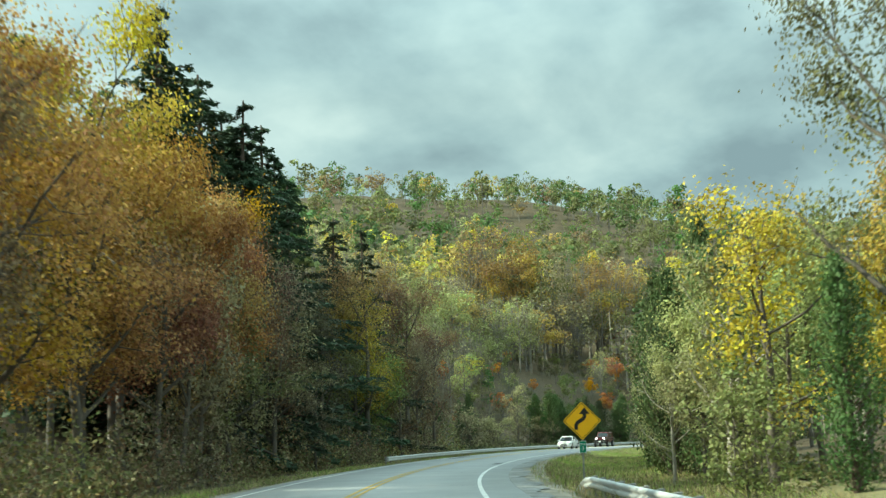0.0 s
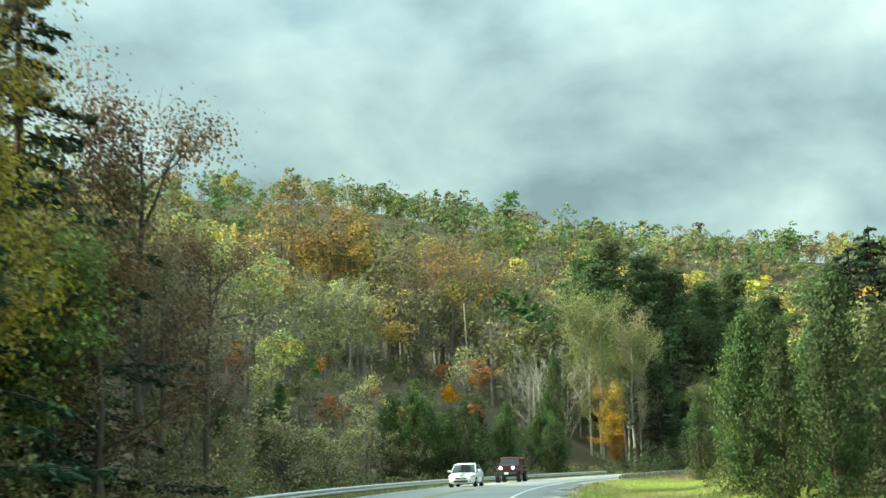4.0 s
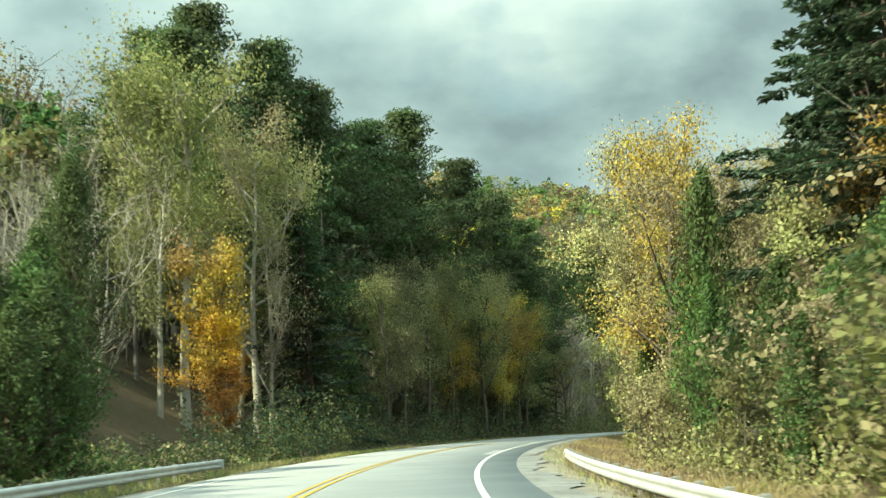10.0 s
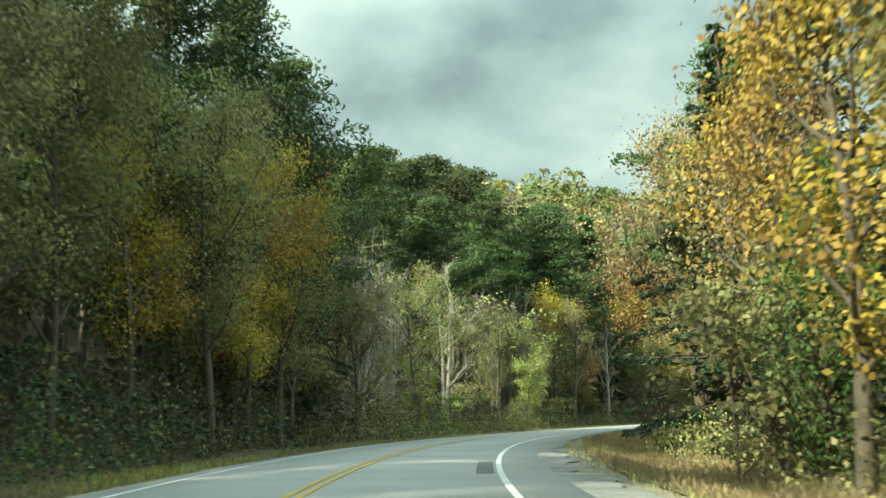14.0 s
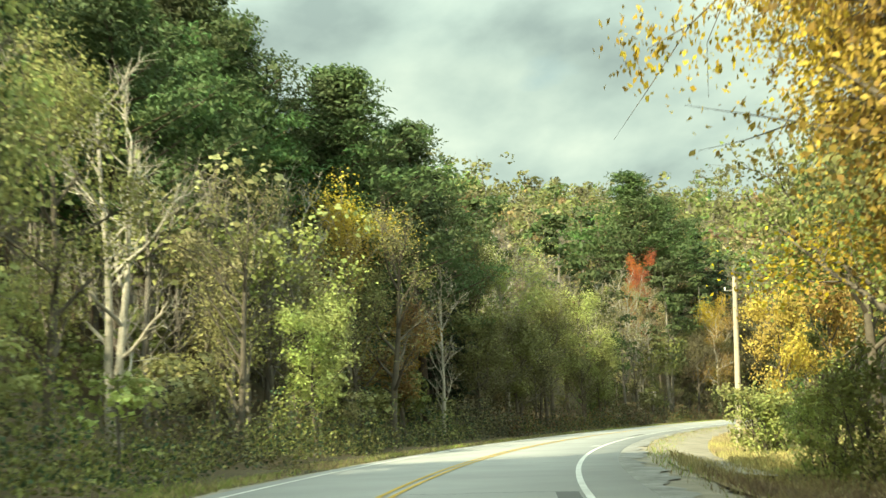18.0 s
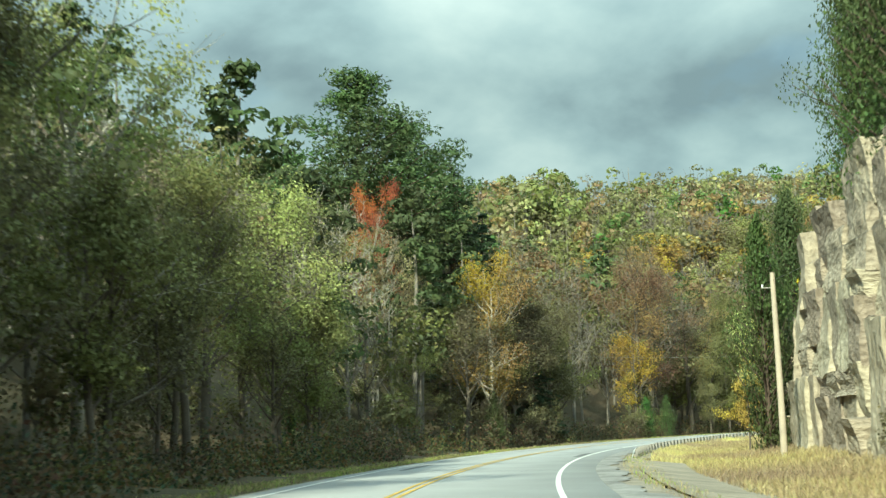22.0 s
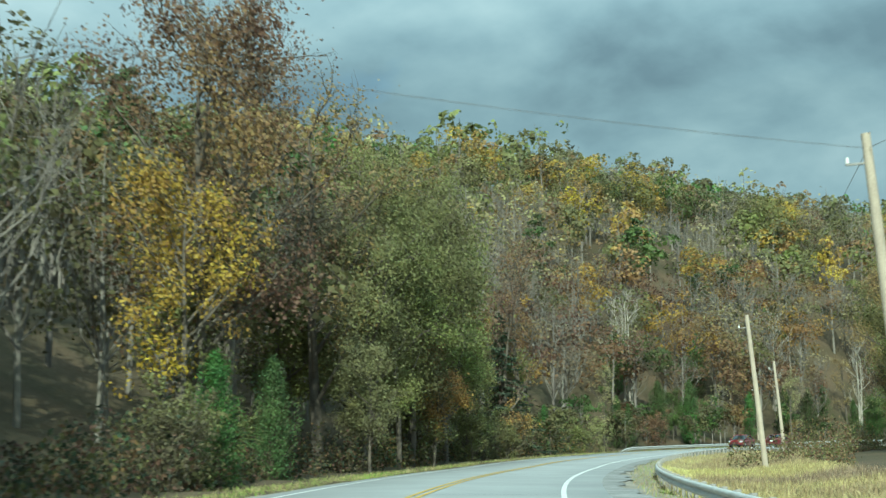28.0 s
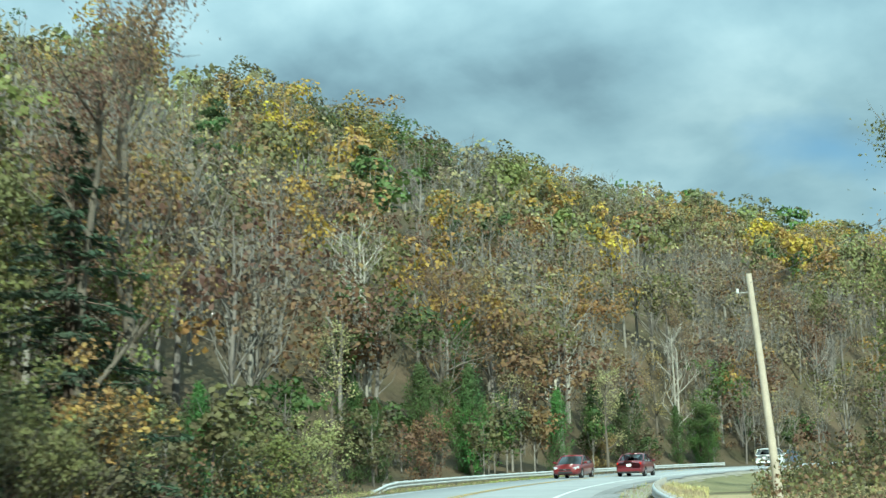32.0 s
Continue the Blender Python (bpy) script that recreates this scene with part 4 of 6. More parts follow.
grove(188, 236, -13.5, -9, 3.1, [(3, "shrub", "tan", 4, 6), (4, "cedar", "cedar", 4.5, 7.5), (1, "shrub", "olive", 4, 6), (1, "shrub", "lime", 4, 6)], 1.15)
grove(205, 262, -20, -14, 5.0, [(2, "thin", "gold", 9, 13), (2, "full", "lime", 8, 11), (3, "thin", "tan", 9, 13), (2, "full", "olive", 8, 11), (1, "cedar", "cedar", 8, 11)])
grove(258, 305, -12.5, -8.5, 4.3, [(2, "thin", "gold", 12, 17), (2, "full", "olive", 11, 15), (2, "thin", "lime", 11, 15), (2, "thin", "tan", 11, 15)])
grove(264, 300, -22, -14.5, 4.8, [(3, "thin", "gold", 14, 19), (2, "thin", "olive", 14, 19), (2, "thin", "tan", 14, 18), (1, "hemlock", "hemlock", 17, 21)], 1.0)
plant("hemlock", 236, -19.5, 23, wide=1.35)
plant("thin", 270, -9.6, 20, "tan", 1.0)
plant("thin", 262, -10.2, 18.5, "gold", 1.0)
plant("thin", 278, -10, 20, "olive", 1.0)
plant("full", 284, -10.4, 17, "tan", 0.85)
plant("thin", 254, -11.5, 16, "tan", 1.0)
plant("cedar", 246, -10.8, 13, wide=0.85)
plant("hemlock", 319, -11.2, 19, wide=1.1)
plant("pine", 328, -12.5, 20, wide=1.2)
plant("hemlock", 310, -13.5, 21, wide=1.1)
plant("thin", 374, -11, 16, "olive", 1.2)
grove(364, 388, -9.6, -7.9, 3.0, [(3, "shrub", "olive", 2.5, 4), (2, "shrub", "lime", 2.5, 4), (1, "shrub", "tan", 2.5, 4)])
plant("thin", 383, -11.4, 13, "olive", 1.2)
plant("hemlock", 243, -19.5, 25, wide=1.35)
plant("hemlock", 250, -20, 27, wide=1.35)
plant("hemlock", 255, -21.5, 28, wide=1.35)
plant("hemlock", 262, -20, 26, wide=1.3)
plant("hemlock", 247, -23, 28, wide=1.3)
grove(236, 300, -12, -8, 3.8, [(3, "shrub", "tan", 4, 6), (2, "thin", "gold", 9, 13), (2, "shrub", "lime", 4, 7), (1, "cedar", "cedar", 6, 9)])
grove(295, 376, -15, -9.5, 4.8, [(4, "thin", "gold", 12, 17), (3, "full", "lime", 10, 14), (2, "thin", "tan", 10, 14), (1, "cedar", "cedar", 8, 12)])
plant("thin", 352, -10, 21, "gold", 1.1)
plant("thin", 345, -10.5, 20, "tan", 1.1)
plant("thin", 360, -10.5, 19, "gold", 1.1)
plant("full", 363, -10, 20, "gold", 0.75)
plant("full", 368, -10.8, 19, "gold", 0.7)
plant("full", 394, -9.6, 7.5, "yellow", 0.85)
plant("shrub", 388, -8.6, 3.4, "olive", 1.1)
plant("cedar", 391, -8.8, 2.8, wide=1.5)
plant("full", 401, -12.5, 11, "gold", 0.8)
plant("shrub", 412, -11.2, 3.4, "lime", 0.9)
grove(404, 446, -22, -16, 3.7, [(4, "cedar", "cedar", 14, 19), (1, "full", "green", 12, 15), (1, "thin", "olive", 12, 15)], 0.62)
grove(430, 478, -24, -19.5, 3.8, [(5, "cedar", "cedar", 15, 19), (1, "full", "green", 10, 13)], 0.7)
for s, n, h, wide in ((449, -15.6, 15, 1.0), (456, -15.0, 16, 1.15), (463, -15.6, 17, 1.05), (471, -15.8, 16, 0.95), (479, -16.2, 16, 0.75)):
    plant("cedar", s, n, h, wide=wide).location.z += 8.4
grove(412, 446, -16, -12.4, 3.4, [(4, "cedar", "cedar", 9, 14), (1, "full", "green", 8, 11), (1, "shrub", "lime", 3, 4)], 0.8)
for s, n, h in ((423, -13.4, 16.5), (429, -12.8, 17.5), (434, -13.4, 19)):
    plant("cedar", s, n, h, wide=0.62)
plant("shrub", 447, -11.2, 3.2, "brush")
plant("shrub", 453, -12.2, 2.6, "brush")
plant("cedar", 486, -11, 13.4, wide=0.75)
plant("cedar", 489, -12.2, 10, wide=0.6)
plant("cedar", 493, -13.2, 15.5, wide=0.85)
plant("cedar", 497, -12.6, 12, wide=0.9)
plant("full", 491, -10.0, 5, "yellow", 0.9)
plant("full", 506, -11.6, 10.5, "lime", 0.85)
plant("full", 513, -12.6, 12.5, "gold", 0.85)
plant("full", 519, -14, 12, "lime", 0.85)
plant("full", 502, -14.5, 10, "gold", 0.9)
grove(428, 474, -15.5, -13.2, 6.0, [(2, "shrub", "lime", 2, 3), (1, "shrub", "tan", 2, 3)])
grove(516, 540, -21, -14.5, 4.6, [(3, "full", "lime", 9, 13), (2, "full", "gold", 9, 13)])
grove(652, 684, -20, -16, 5.0, [(3, "full", "olive", 13, 17), (2, "thin", "rust", 13, 17), (1, "full", "lime", 10, 13)])
grove(626, 690, -26, -19, 5.4, [(3, "full", "olive", 12, 16), (3, "thin", "rust", 12, 17), (1, "thin", "tan", 12, 16)])

# woods behind, on the slopes
HILL = [(6, "round", "olive", 12, 18), (2.5, "round", "green", 12, 18), (1.5, "round", "gold", 13, 19), (4, "round", "yellow", 13, 19), (2, "round", "rust", 12, 17), (1.5, "round", "lime", 12, 17),
        (2, "wispy", "tan", 13, 18), (2, "wispy", "olive", 13, 18), (1, "naked", "tan", 13, 18), (1, "pine", "pine", 15, 21), (0.3, "round", "orange", 10, 14)]
RIDGE = [(7, "round", "olive", 12, 18), (4, "round", "green", 12, 18), (2, "round", "rust", 12, 17), (1.5, "round", "gold", 12, 17), (1, "round", "lime", 12, 17), (1.5, "round", "brush", 12, 17), (1, "pine", "pine", 14, 19)]
GREY = [(3, "naked", "tan", 13, 18), (5, "wispy", "tan", 13, 18), (3, "wispy", "rust", 12, 17), (2, "round", "rust", 11, 16), (2, "round", "olive", 12, 17),
        (1.5, "round", "gold", 12, 17), (1, "pine", "pine", 13, 18), (1, "round", "green", 12, 16)]
DARK = [(4, "spruce", "hemlock", 13, 20), (3, "pine", "pine", 16, 24), (3, "wispy", "brush", 12, 17), (3, "round", "olive", 11, 16), (1, "round", "rust", 12, 16)]
TOPS = [(4, "round", "olive", 13, 18), (4, "round", "yellow", 13, 18), (4, "round", "lime", 12, 17), (1.5, "round", "green", 12, 17), (1, "round", "rust", 11, 15), (2, "wispy", "tan", 13, 18), (2, "naked", "tan", 13, 18)]
NAK = [(4, "naked", "tan", 14, 20), (4, "wispy", "olive", 13, 18), (3, "wispy", "tan", 13, 18), (3, "round", "olive", 11, 16), (2, "round", "rust", 11, 15), (1.5, "pine", "pine", 14, 20)]
PALE_MIX = [(5, "wispy", "olive", 12, 17), (3, "wispy", "lime", 12, 17), (4, "naked", "tan", 13, 18), (3, "round", "olive", 11, 15), (0.4, "pine", "pine", 15, 20)]
# heavy on dark brush leaves, which stand in for cloud shade on the slope
BROWN = [(5, "wispy", "brush", 13, 19), (4, "round", "olive", 12, 18), (3, "round", "rust", 12, 17), (2, "naked", "tan", 14, 20), (1, "pine", "pine", 15, 22)]
MIXED = [(4, "naked", "tan", 13, 18), (4, "wispy", "tan", 13, 18), (3, "round", "olive", 12, 16), (3, "pine", "pine", 18, 26), (1, "round", "rust", 11, 16), (1, "round", "lime", 9, 13)]
w = Woods(FINE)
w.scatter(5, 140, 16, 36, 6.0, DARK)
w.scatter(140, 262, 21, 40, 6.4, [(3, "wispy", "tan", 8, 12), (2, "round", "tan", 7, 11), (2, "round", "lime", 7, 11), (1, "round", "yellow", 8, 12), (2, "wispy", "olive", 8, 12), (0.5, "round", "red", 6, 9), (0.6, "spruce", "cedar", 7, 10)])
w.scatter(268, 352, 18, 34, 5.2, DARK)
w.scatter(140, 262, 40, 75, 6.2, [(4, "wispy", "tan", 12, 17), (2, "naked", "tan", 13, 18), (2, "round", "olive", 11, 16), (3, "round", "lime", 11, 15), (2.5, "round", "yellow", 11, 16), (1.5, "round", "gold", 11, 15), (1, "round", "rust", 10, 14)])
w.scatter(286, 352, 12.5, 30, 4.6, [(2, "low", "olive", 3, 6), (2, "low", "brush", 3, 6), (1, "low", "hemlock", 3, 5)])
w.scatter(215, 258, 50, 74, 6.6, [(2, "round", "gold", 12, 16), (3, "wispy", "tan", 12, 16), (2, "round", "olive", 12, 16)])
w.scatter(350, 450, 17, 36, 5.4, PALE_MIX)
w.scatter(345, 450, 13, 30, 5.0, [(2, "low", "olive", 3, 6), (2, "low", "lime", 3, 6), (2, "low", "brush", 3, 5), (1, "low", "tan", 3, 5)])
w.scatter(150, 285, 21, 52, 5.0, [(3, "low", "brush", 2.5, 5), (2, "low", "olive", 2.5, 5), (1, "low", "red", 3, 5), (2, "low", "tan", 2.5, 4.5)], clear=False)
w.scatter(455, 560, 14, 30, 5.5, [(2, "low", "olive", 3, 6), (2, "low", "tan", 3, 6), (2, "low", "brush", 3, 5)])
w.finish("hillside_woods", "mixed autumn woods rising behind the roadside trees", "woods")
w = Woods(FINE)
w.scatter(450, 560, 17, 36, 5.8, MIXED)
w.scatter(560, 660, 17, 36, 5.6, BROWN)
w.scatter(655, 800, 11.5, 17, 4.5, [(3, "low", "brush", 3, 6), (2, "low", "cedar", 4, 7), (2, "low", "rust", 4, 7), (2, "wispy", "tan", 7, 11)])
w.scatter(655, 860, 15, 40, 5.6, GREY)
w.scatter(655, 900, 60, 85, 6.2, TOPS)
w.scatter(636, 700, 11.2, 18, 3.6, [(3, "low", "brush", 3, 5), (2, "low", "cedar", 3, 6), (1, "low", "rust", 3, 5)])
w.finish("hillside_woods", "greyish, half bare autumn woods on a steep slope", "woods")
w = Woods(LOFTY)
w.scatter(258, 322, 54, 76, 6.6, [(2, "round", "gold", 22, 28), (1.5, "wispy", "gold", 23, 29), (4, "wispy", "tan", 22, 28), (2.5, "round", "olive", 20, 25), (2, "wispy", "olive", 21, 26), (1, "naked", "tan", 20, 24)])
w.finish("hillside_woods", "tall golden-topped trees with bare stems on the slope", "woods")
w = Woods()
w.scatter(5, 140, 36, 60, 7.0, DARK)
w.scatter(262, 360, 32, 80, 6.3, NAK)
w.scatter(350, 450, 36, 75, 6.5, PALE_MIX)
w.scatter(450, 560, 36, 75, 6.5, MIXED)
w.scatter(560, 660, 36, 75, 6.5, BROWN)
w.scatter(655, 900, 40, 60, 6.5, GREY)
w.finish("hillside_woods", "bare and golden trees higher up the slope", "woods")
w = Woods(COARSE)
w.scatter(120, 480, 72, 150, 8.0, HILL)
w.scatter(120, 640, 150, 460, 10.8, RIDGE)
# next two mixes: cloud shade on the hill painted as brush and olive leaves
w.scatter(480, 700, 72, 150, 8.0, [(3, "round", "olive", 13, 18), (1.5, "round", "green", 12, 17), (4, "round", "brush", 12, 17), (2, "round", "rust", 12, 17), (2, "wispy", "tan", 13, 18)])
w.scatter(560, 1060, 82, 330, 10.2, [(6, "round", "olive", 13, 18), (2, "round", "green", 13, 18), (5, "round", "brush", 13, 18), (2, "round", "rust", 13, 17), (1, "round", "lime", 13, 18), (2, "wispy", "tan", 13, 18), (2, "naked", "tan", 13, 18)])
w.scatter(560, 800, 100, 240, 36, [(2, "round", "olive", 20, 25), (1, "round", "brush", 20, 24)])
w.scatter(300, 540, 190, 420, 42, [(2, "round", "olive", 20, 24), (1, "round", "green", 20, 24)])
w.scatter(880, 1090, 14, 84, 7.5, GREY)
w.finish("hillside_woods", "wooded ridge in yellow, olive and green autumn colours, partly darkened for cloud shade", "woods")
w = Woods(FINE)
w.scatter(40, 200, -34, -18, 5.8, [(3, "spruce", "cedar", 9, 14), (3, "round", "lime", 9, 13), (1, "round", "olive", 10, 14)])
w.scatter(200, 300, -38, -19, 6.0, [(3, "spruce", "hemlock", 16, 22), (3, "round", "gold", 12, 17), (3, "round", "lime", 12, 16), (2, "wispy", "tan", 12, 16)])
w.scatter(425, 480, -36, -23, 5.0, [(3, "spruce", "cedar", 10, 14)])
w.scatter(300, 422, -34, -16, 6.0, [(3, "round", "gold", 11, 16), (3, "round", "lime", 11, 15), (2, "spruce", "cedar", 10, 14), (1, "wispy", "tan", 11, 15)])
w.scatter(510, 560, -50, -22, 6.5, [(3, "round", "lime", 9, 13), (3, "round", "gold", 9, 13)])
w.scatter(640, 760, -50, -24, 6.5, [(3, "round", "olive", 11, 16), (3, "round", "rust", 11, 16), (2, "wispy", "tan", 11, 16), (1, "pine", "pine", 12, 18)])
w.finish("roadside_woods", "mixed green and golden woods behind the front trees", "woods")


# undergrowth and grass ------------------------------------------------------------------------------------
def clumps(name, s0, s1, n0, n1, per_m, high, tones, size, label, category, mound=True):
    """Small tufts over a strip beside the road."""
    k = int((s1 - s0) * per_m * (1.9 if mound else 2.0))
    s, n = rng.uniform(s0, s1, k), rng.uniform(n0, n1, k)
    x, y, _ = on_line(s, n)
    z = ground(x, y)
    hump = np.clip(0.45 + 0.5 * np.sin(s * 0.47 + n * 0.9 + np.sin(s * 0.31) * 3) + 0.45 * np.sin(s * 1.3 - n * 1.9) + 0.4 * (n * np.sign(n) - abs(n0)) / abs(n1 - n0) , 0.04, 2.0) if mound else 1.0
    u = rng.uniform(0, 1, k) ** 0.7
    at = np.stack([x, y, z + u * high * hump], 1)
    up = np.tile((0, 0, 0.5 if mound else 2.2), (k, 1))
    v, f = blades(rng, at, size * (0.66 if mound else 0.8), up, 0.7 if mound else 0.09, 0.8)
    pile = Pile().add(v, f)
    pile.m[0] = rng.integers(0, len(tones), k)
    ob = part_mesh(name, pile.mesh(name, tones))
    return tagged(ob, label, category, kind="stuff")


L_ = LEAF
clumps("undergrowth", 5, 135, 9.6, 14, 170, 2.6, [L_["brush"], L_["tan"], L_["olive"], L_["rust"]], 0.26, "tangled brown undergrowth at the foot of the woods", "undergrowth")
clumps("undergrowth", 130, 262, 10.5, 14, 120, 0.9, [L_["brush"], L_["cedar"], L_["tan"]], 0.26, "weeds and brush behind the guardrail", "undergrowth")
clumps("undergrowth", 338, 440, 10.2, 15, 170, 2.4, [L_["olive"], L_["brush"], L_["lime"], L_["hemlock"]], 0.24, "green and yellowing undergrowth along the woods", "undergrowth")
# doubled hemlock tone puts the shade under the trees into the colour
clumps("undergrowth", 250, 338, 10.2, 15, 170, 3.0, [L_["hemlock"], L_["hemlock"], L_["brush"], L_["olive"]], 0.26, "undergrowth along the woods, its shade put in as dark tones", "undergrowth")
clumps("undergrowth", 440, 660, 10.0, 15, 170, 1.8, [L_["brush"], L_["hemlock"], L_["olive"], L_["rust"]], 0.26, "brown and green undergrowth along the woods", "undergrowth")
clumps("undergrowth", 195, 400, -12, -7.2, 130, 1.9, [L_["tan"], L_["brush"], L_["lime"]], 0.22, "dry brush and weeds beside the shoulder", "undergrowth")
clumps("undergrowth", 40, 200, -15, -10.5, 80, 1.3, [L_["cedar"], L_["olive"], L_["brush"]], 0.22, "low brush under the cedars", "undergrowth")
clumps("undergrowth", 600, 760, -16, -8.5, 110, 2.2, [L_["olive"], L_["rust"], L_["brush"]], 0.25, "brush beside the shoulder", "undergrowth")
clumps("grass", 0, 700, 7.0, 10.5, 120, 0.22, [DRY_GRASS, GREEN_GRASS, L_["brush"]], 0.26, "short weedy grass and leaf litter on the verge", "grass", False)
clumps("grass", 0, 120, -11, -4.4, 160, 0.3, [DRY_GRASS, L_["brush"], GREEN_GRASS], 0.32, "rough grass falling away from the shoulder", "grass", False)
clumps("grass", 85, 200, -13, -4.2, 330, 0.22, [GREEN_GRASS, GREEN_GRASS, DRY_GRASS], 0.26, "sunlit green and straw-coloured grass verge", "grass", False)
clumps("grass", 200, 385, -9, -4.4, 150, 0.3, [DRY_GRASS, L_["tan"]], 0.34, "dry grass along the shoulder", "grass", False)
clumps("grass", 0, 660, -5.2, -3.7, 16, 0.16, [DRY_GRASS, L_["tan"], GREEN_GRASS], 0.22, "thin dry tufts in the dirt of the shoulder", "grass", False)
clumps("grass", 474, 660, -6.6, -4.9, 120, 0.4, [DRY_GRASS, DRY_GRASS, L_["tan"]], 0.4, "straw-coloured grass behind the guardrail", "grass", False)
clumps("grass", 380, 640, -13, -6.4, 300, 0.45, [DRY_GRASS, DRY_GRASS, L_["tan"]], 0.42, "tall straw-coloured dry grass on the bank", "grass", False)


# guardrails ---------------------------------------------------------------------------------------------
def guardrail(path, label, drop_in=False, drop_out=False, lift=0.0):
    """A W-beam rail on posts along (s, n) points; either end may bend down into the ground."""
    ps, pn = [p[0] for p in path], [p[1] for p in path]
    ss = np.arange(ps[0], ps[-1] + 0.1, 1.905)
    nn = np.interp(ss, ps, pn)
    nn = np.convolve(np.r_[[nn[0]] * 2, nn, [nn[-1]] * 2], np.ones(5) / 5, "valid")
    x, y, zr = on_line(ss, nn)
    gz = np.minimum(ground(x, y), zr) + lift
    top = np.maximum(gz + 0.66, zr + 0.36)
    side = 1.0 if nn.mean() < 0 else -1.0
    if drop_in:
        top[:3] -= (0.62, 0.3, 0.08)
    if drop_out:
        top[-3:] -= (0.08, 0.3, 0.62)
    lx, ly = np.interp(ss, ST, PL[:, 0]) * side, np.interp(ss, ST, PL[:, 1]) * side
    base = new("guardrail")
    base.location = (float(x[0]), float(y[0]), float(gz[0]))
    tagged(base, label, "guardrail", "guardrails")
    prof = [(0.0, 0.0), (0.045, -0.02), (0.085, -0.075), (0.045, -0.125), (0.0, -0.155), (0.045, -0.185), (0.085, -0.235), (0.045, -0.29), (0.0, -0.31)]
    o = np.array(base.location)
    rows = np.stack([np.stack([x + lx * (a + 0.1), y + ly * (a + 0.1), top + b], 1) - o for a, b in prof], 1)
    back = np.stack([np.stack([x + lx * (a + 0.093), y + ly * (a + 0.093), top + b], 1) - o for a, b in prof[::-1]], 1)
    v = np.concatenate([rows, back], 1)
    k = v.shape[1]
    i = (np.arange(len(ss) - 1)[:, None] * k).repeat(k, 1)
    j = np.arange(k)[None]
    f = np.stack([i + j, i + (j + 1) % k, i + k + (j + 1) % k, i + k + j], -1).reshape(-1, 4)
    part_mesh("beam", from_arrays("beam", v.reshape(-1, 3), f, STEEL, True), base)
    for q in range(len(ss)):
        if top[q] - gz[q] < 0.3:
            continue
        p = part_mesh("post", POST_MESH, base)
        p.location = (x[q] - o[0], y[q] - o[1], top[q] + 0.03 - o[2])
        p.rotation_euler = (0, 0, radians(road_yaw(ss[q])))
        b = part_mesh("block", BLOCK_MESH, base)
        b.location = (x[q] + lx[q] * 0.045 - o[0], y[q] + ly[q] * 0.045 - o[1], top[q] - 0.155 - o[2])
        b.rotation_euler = (0, 0, radians(road_yaw(ss[q])))
    for q, on in ((0, drop_in), (len(ss) - 1, drop_out)):
        bm = box_bm((0.16, 0.32, 0.33), (x[q] + lx[q] * 0.12 - o[0], y[q] + ly[q] * 0.12 - o[1], top[q] - 0.155 - o[2]), 0.05)
        part("end_shoe", bm, STEEL, base)
    return base


def shared_box(name, size, mat, bevel):
    bm = box_bm(size, bevel=bevel)
    me = bpy.data.meshes.new(name)
    bm.to_mesh(me)
    bm.free()
    me.materials.append(mat)
    return me


POST_MESH = shared_box("post", (0.11, 0.15, 1.3), POST_STEEL, 0.012)
POST_MESH.transform(Matrix.Translation((0, 0, -0.65)))
BLOCK_MESH = shared_box("block", (0.12, 0.14, 0.34), POST_STEEL, 0.01)
guardrail([(-40, -4.7), (44, -4.7)], "galvanised steel guardrail ending beside the warning sign", drop_out=True)
guardrail([(96, 8.0), (234, 8.0)], "galvanised steel guardrail in front of the cedars")
guardrail([(173, -4.1), (200, -4.5), (240, -4.6)], "galvanised steel guardrail with a bent-down end", drop_in=True, drop_out=True, lift=-0.2)
guardrail([(476, -4.05), (490, -4.25), (502, -4.6), (515, -4.9), (655, -4.9)], "long galvanised steel guardrail along the dry bank", drop_in=True, lift=-0.22)
guardrail([(653, 8.2), (735, 8.0)], "galvanised steel guardrail at the foot of the slope", drop_in=True)

# repairs in the asphalt
for k in range(22):
    s_ = 20 + k * 31 + rng.uniform(-10, 10)
    n0 = rng.choice([-1.4, 2.4, -0.4, 3.0])
    strip("asphalt_patch", s_, s_ + rng.uniform(2, 9), [(n0, 0.028), (n0 + rng.uniform(0.8, 3.0), 0.03)], 0.016, PATCH if rng.random() < 0.7 else ASPHALT, "darker rectangular asphalt repair in the road", "road patch", step=1.0)
for k in range(40):
    s_ = 15 + k * 17 + rng.uniform(-7, 7)
    ts = np.linspace(-1.45, 5.6, 12) if rng.random() < 0.5 else np.linspace(-1.4, 1.8, 8)
    wob = s_ + np.cumsum(rng.normal(size=len(ts)) * 0.16)
    xa, ya, za = on_line(wob, ts)
    xb, yb, _ = on_line(wob + rng.uniform(0.03, 0.06), ts)
    za = za + 0.03 + 0.04 - np.abs(ts - 2.1) / 4.25 * 0.04 + 0.006
    v = np.concatenate([np.stack([xa, ya, za], 1), np.stack([xb, yb, za], 1)])
    m = len(ts)
    q = np.arange(m - 1)
    tagged(part_mesh("crack_seal", from_arrays("crack_seal", v, np.stack([q, q + 1, q + m + 1, q + m], 1), TAR)), "dark tar seal over a crack in the asphalt", "road patch", kind="structure")

# warning sign ---------------------------------------------------------------------------------------------
SIGN_YELLOW = material("sign_yellow", (0.92, 0.48, 0.01), 0.45, 0.08, 2.0, 12.0, 0.0)
SIGN_BLACK = material("sign_black", (0.02, 0.018, 0.016), 0.5, 0.2, 2.0, 12.0, 0.0)
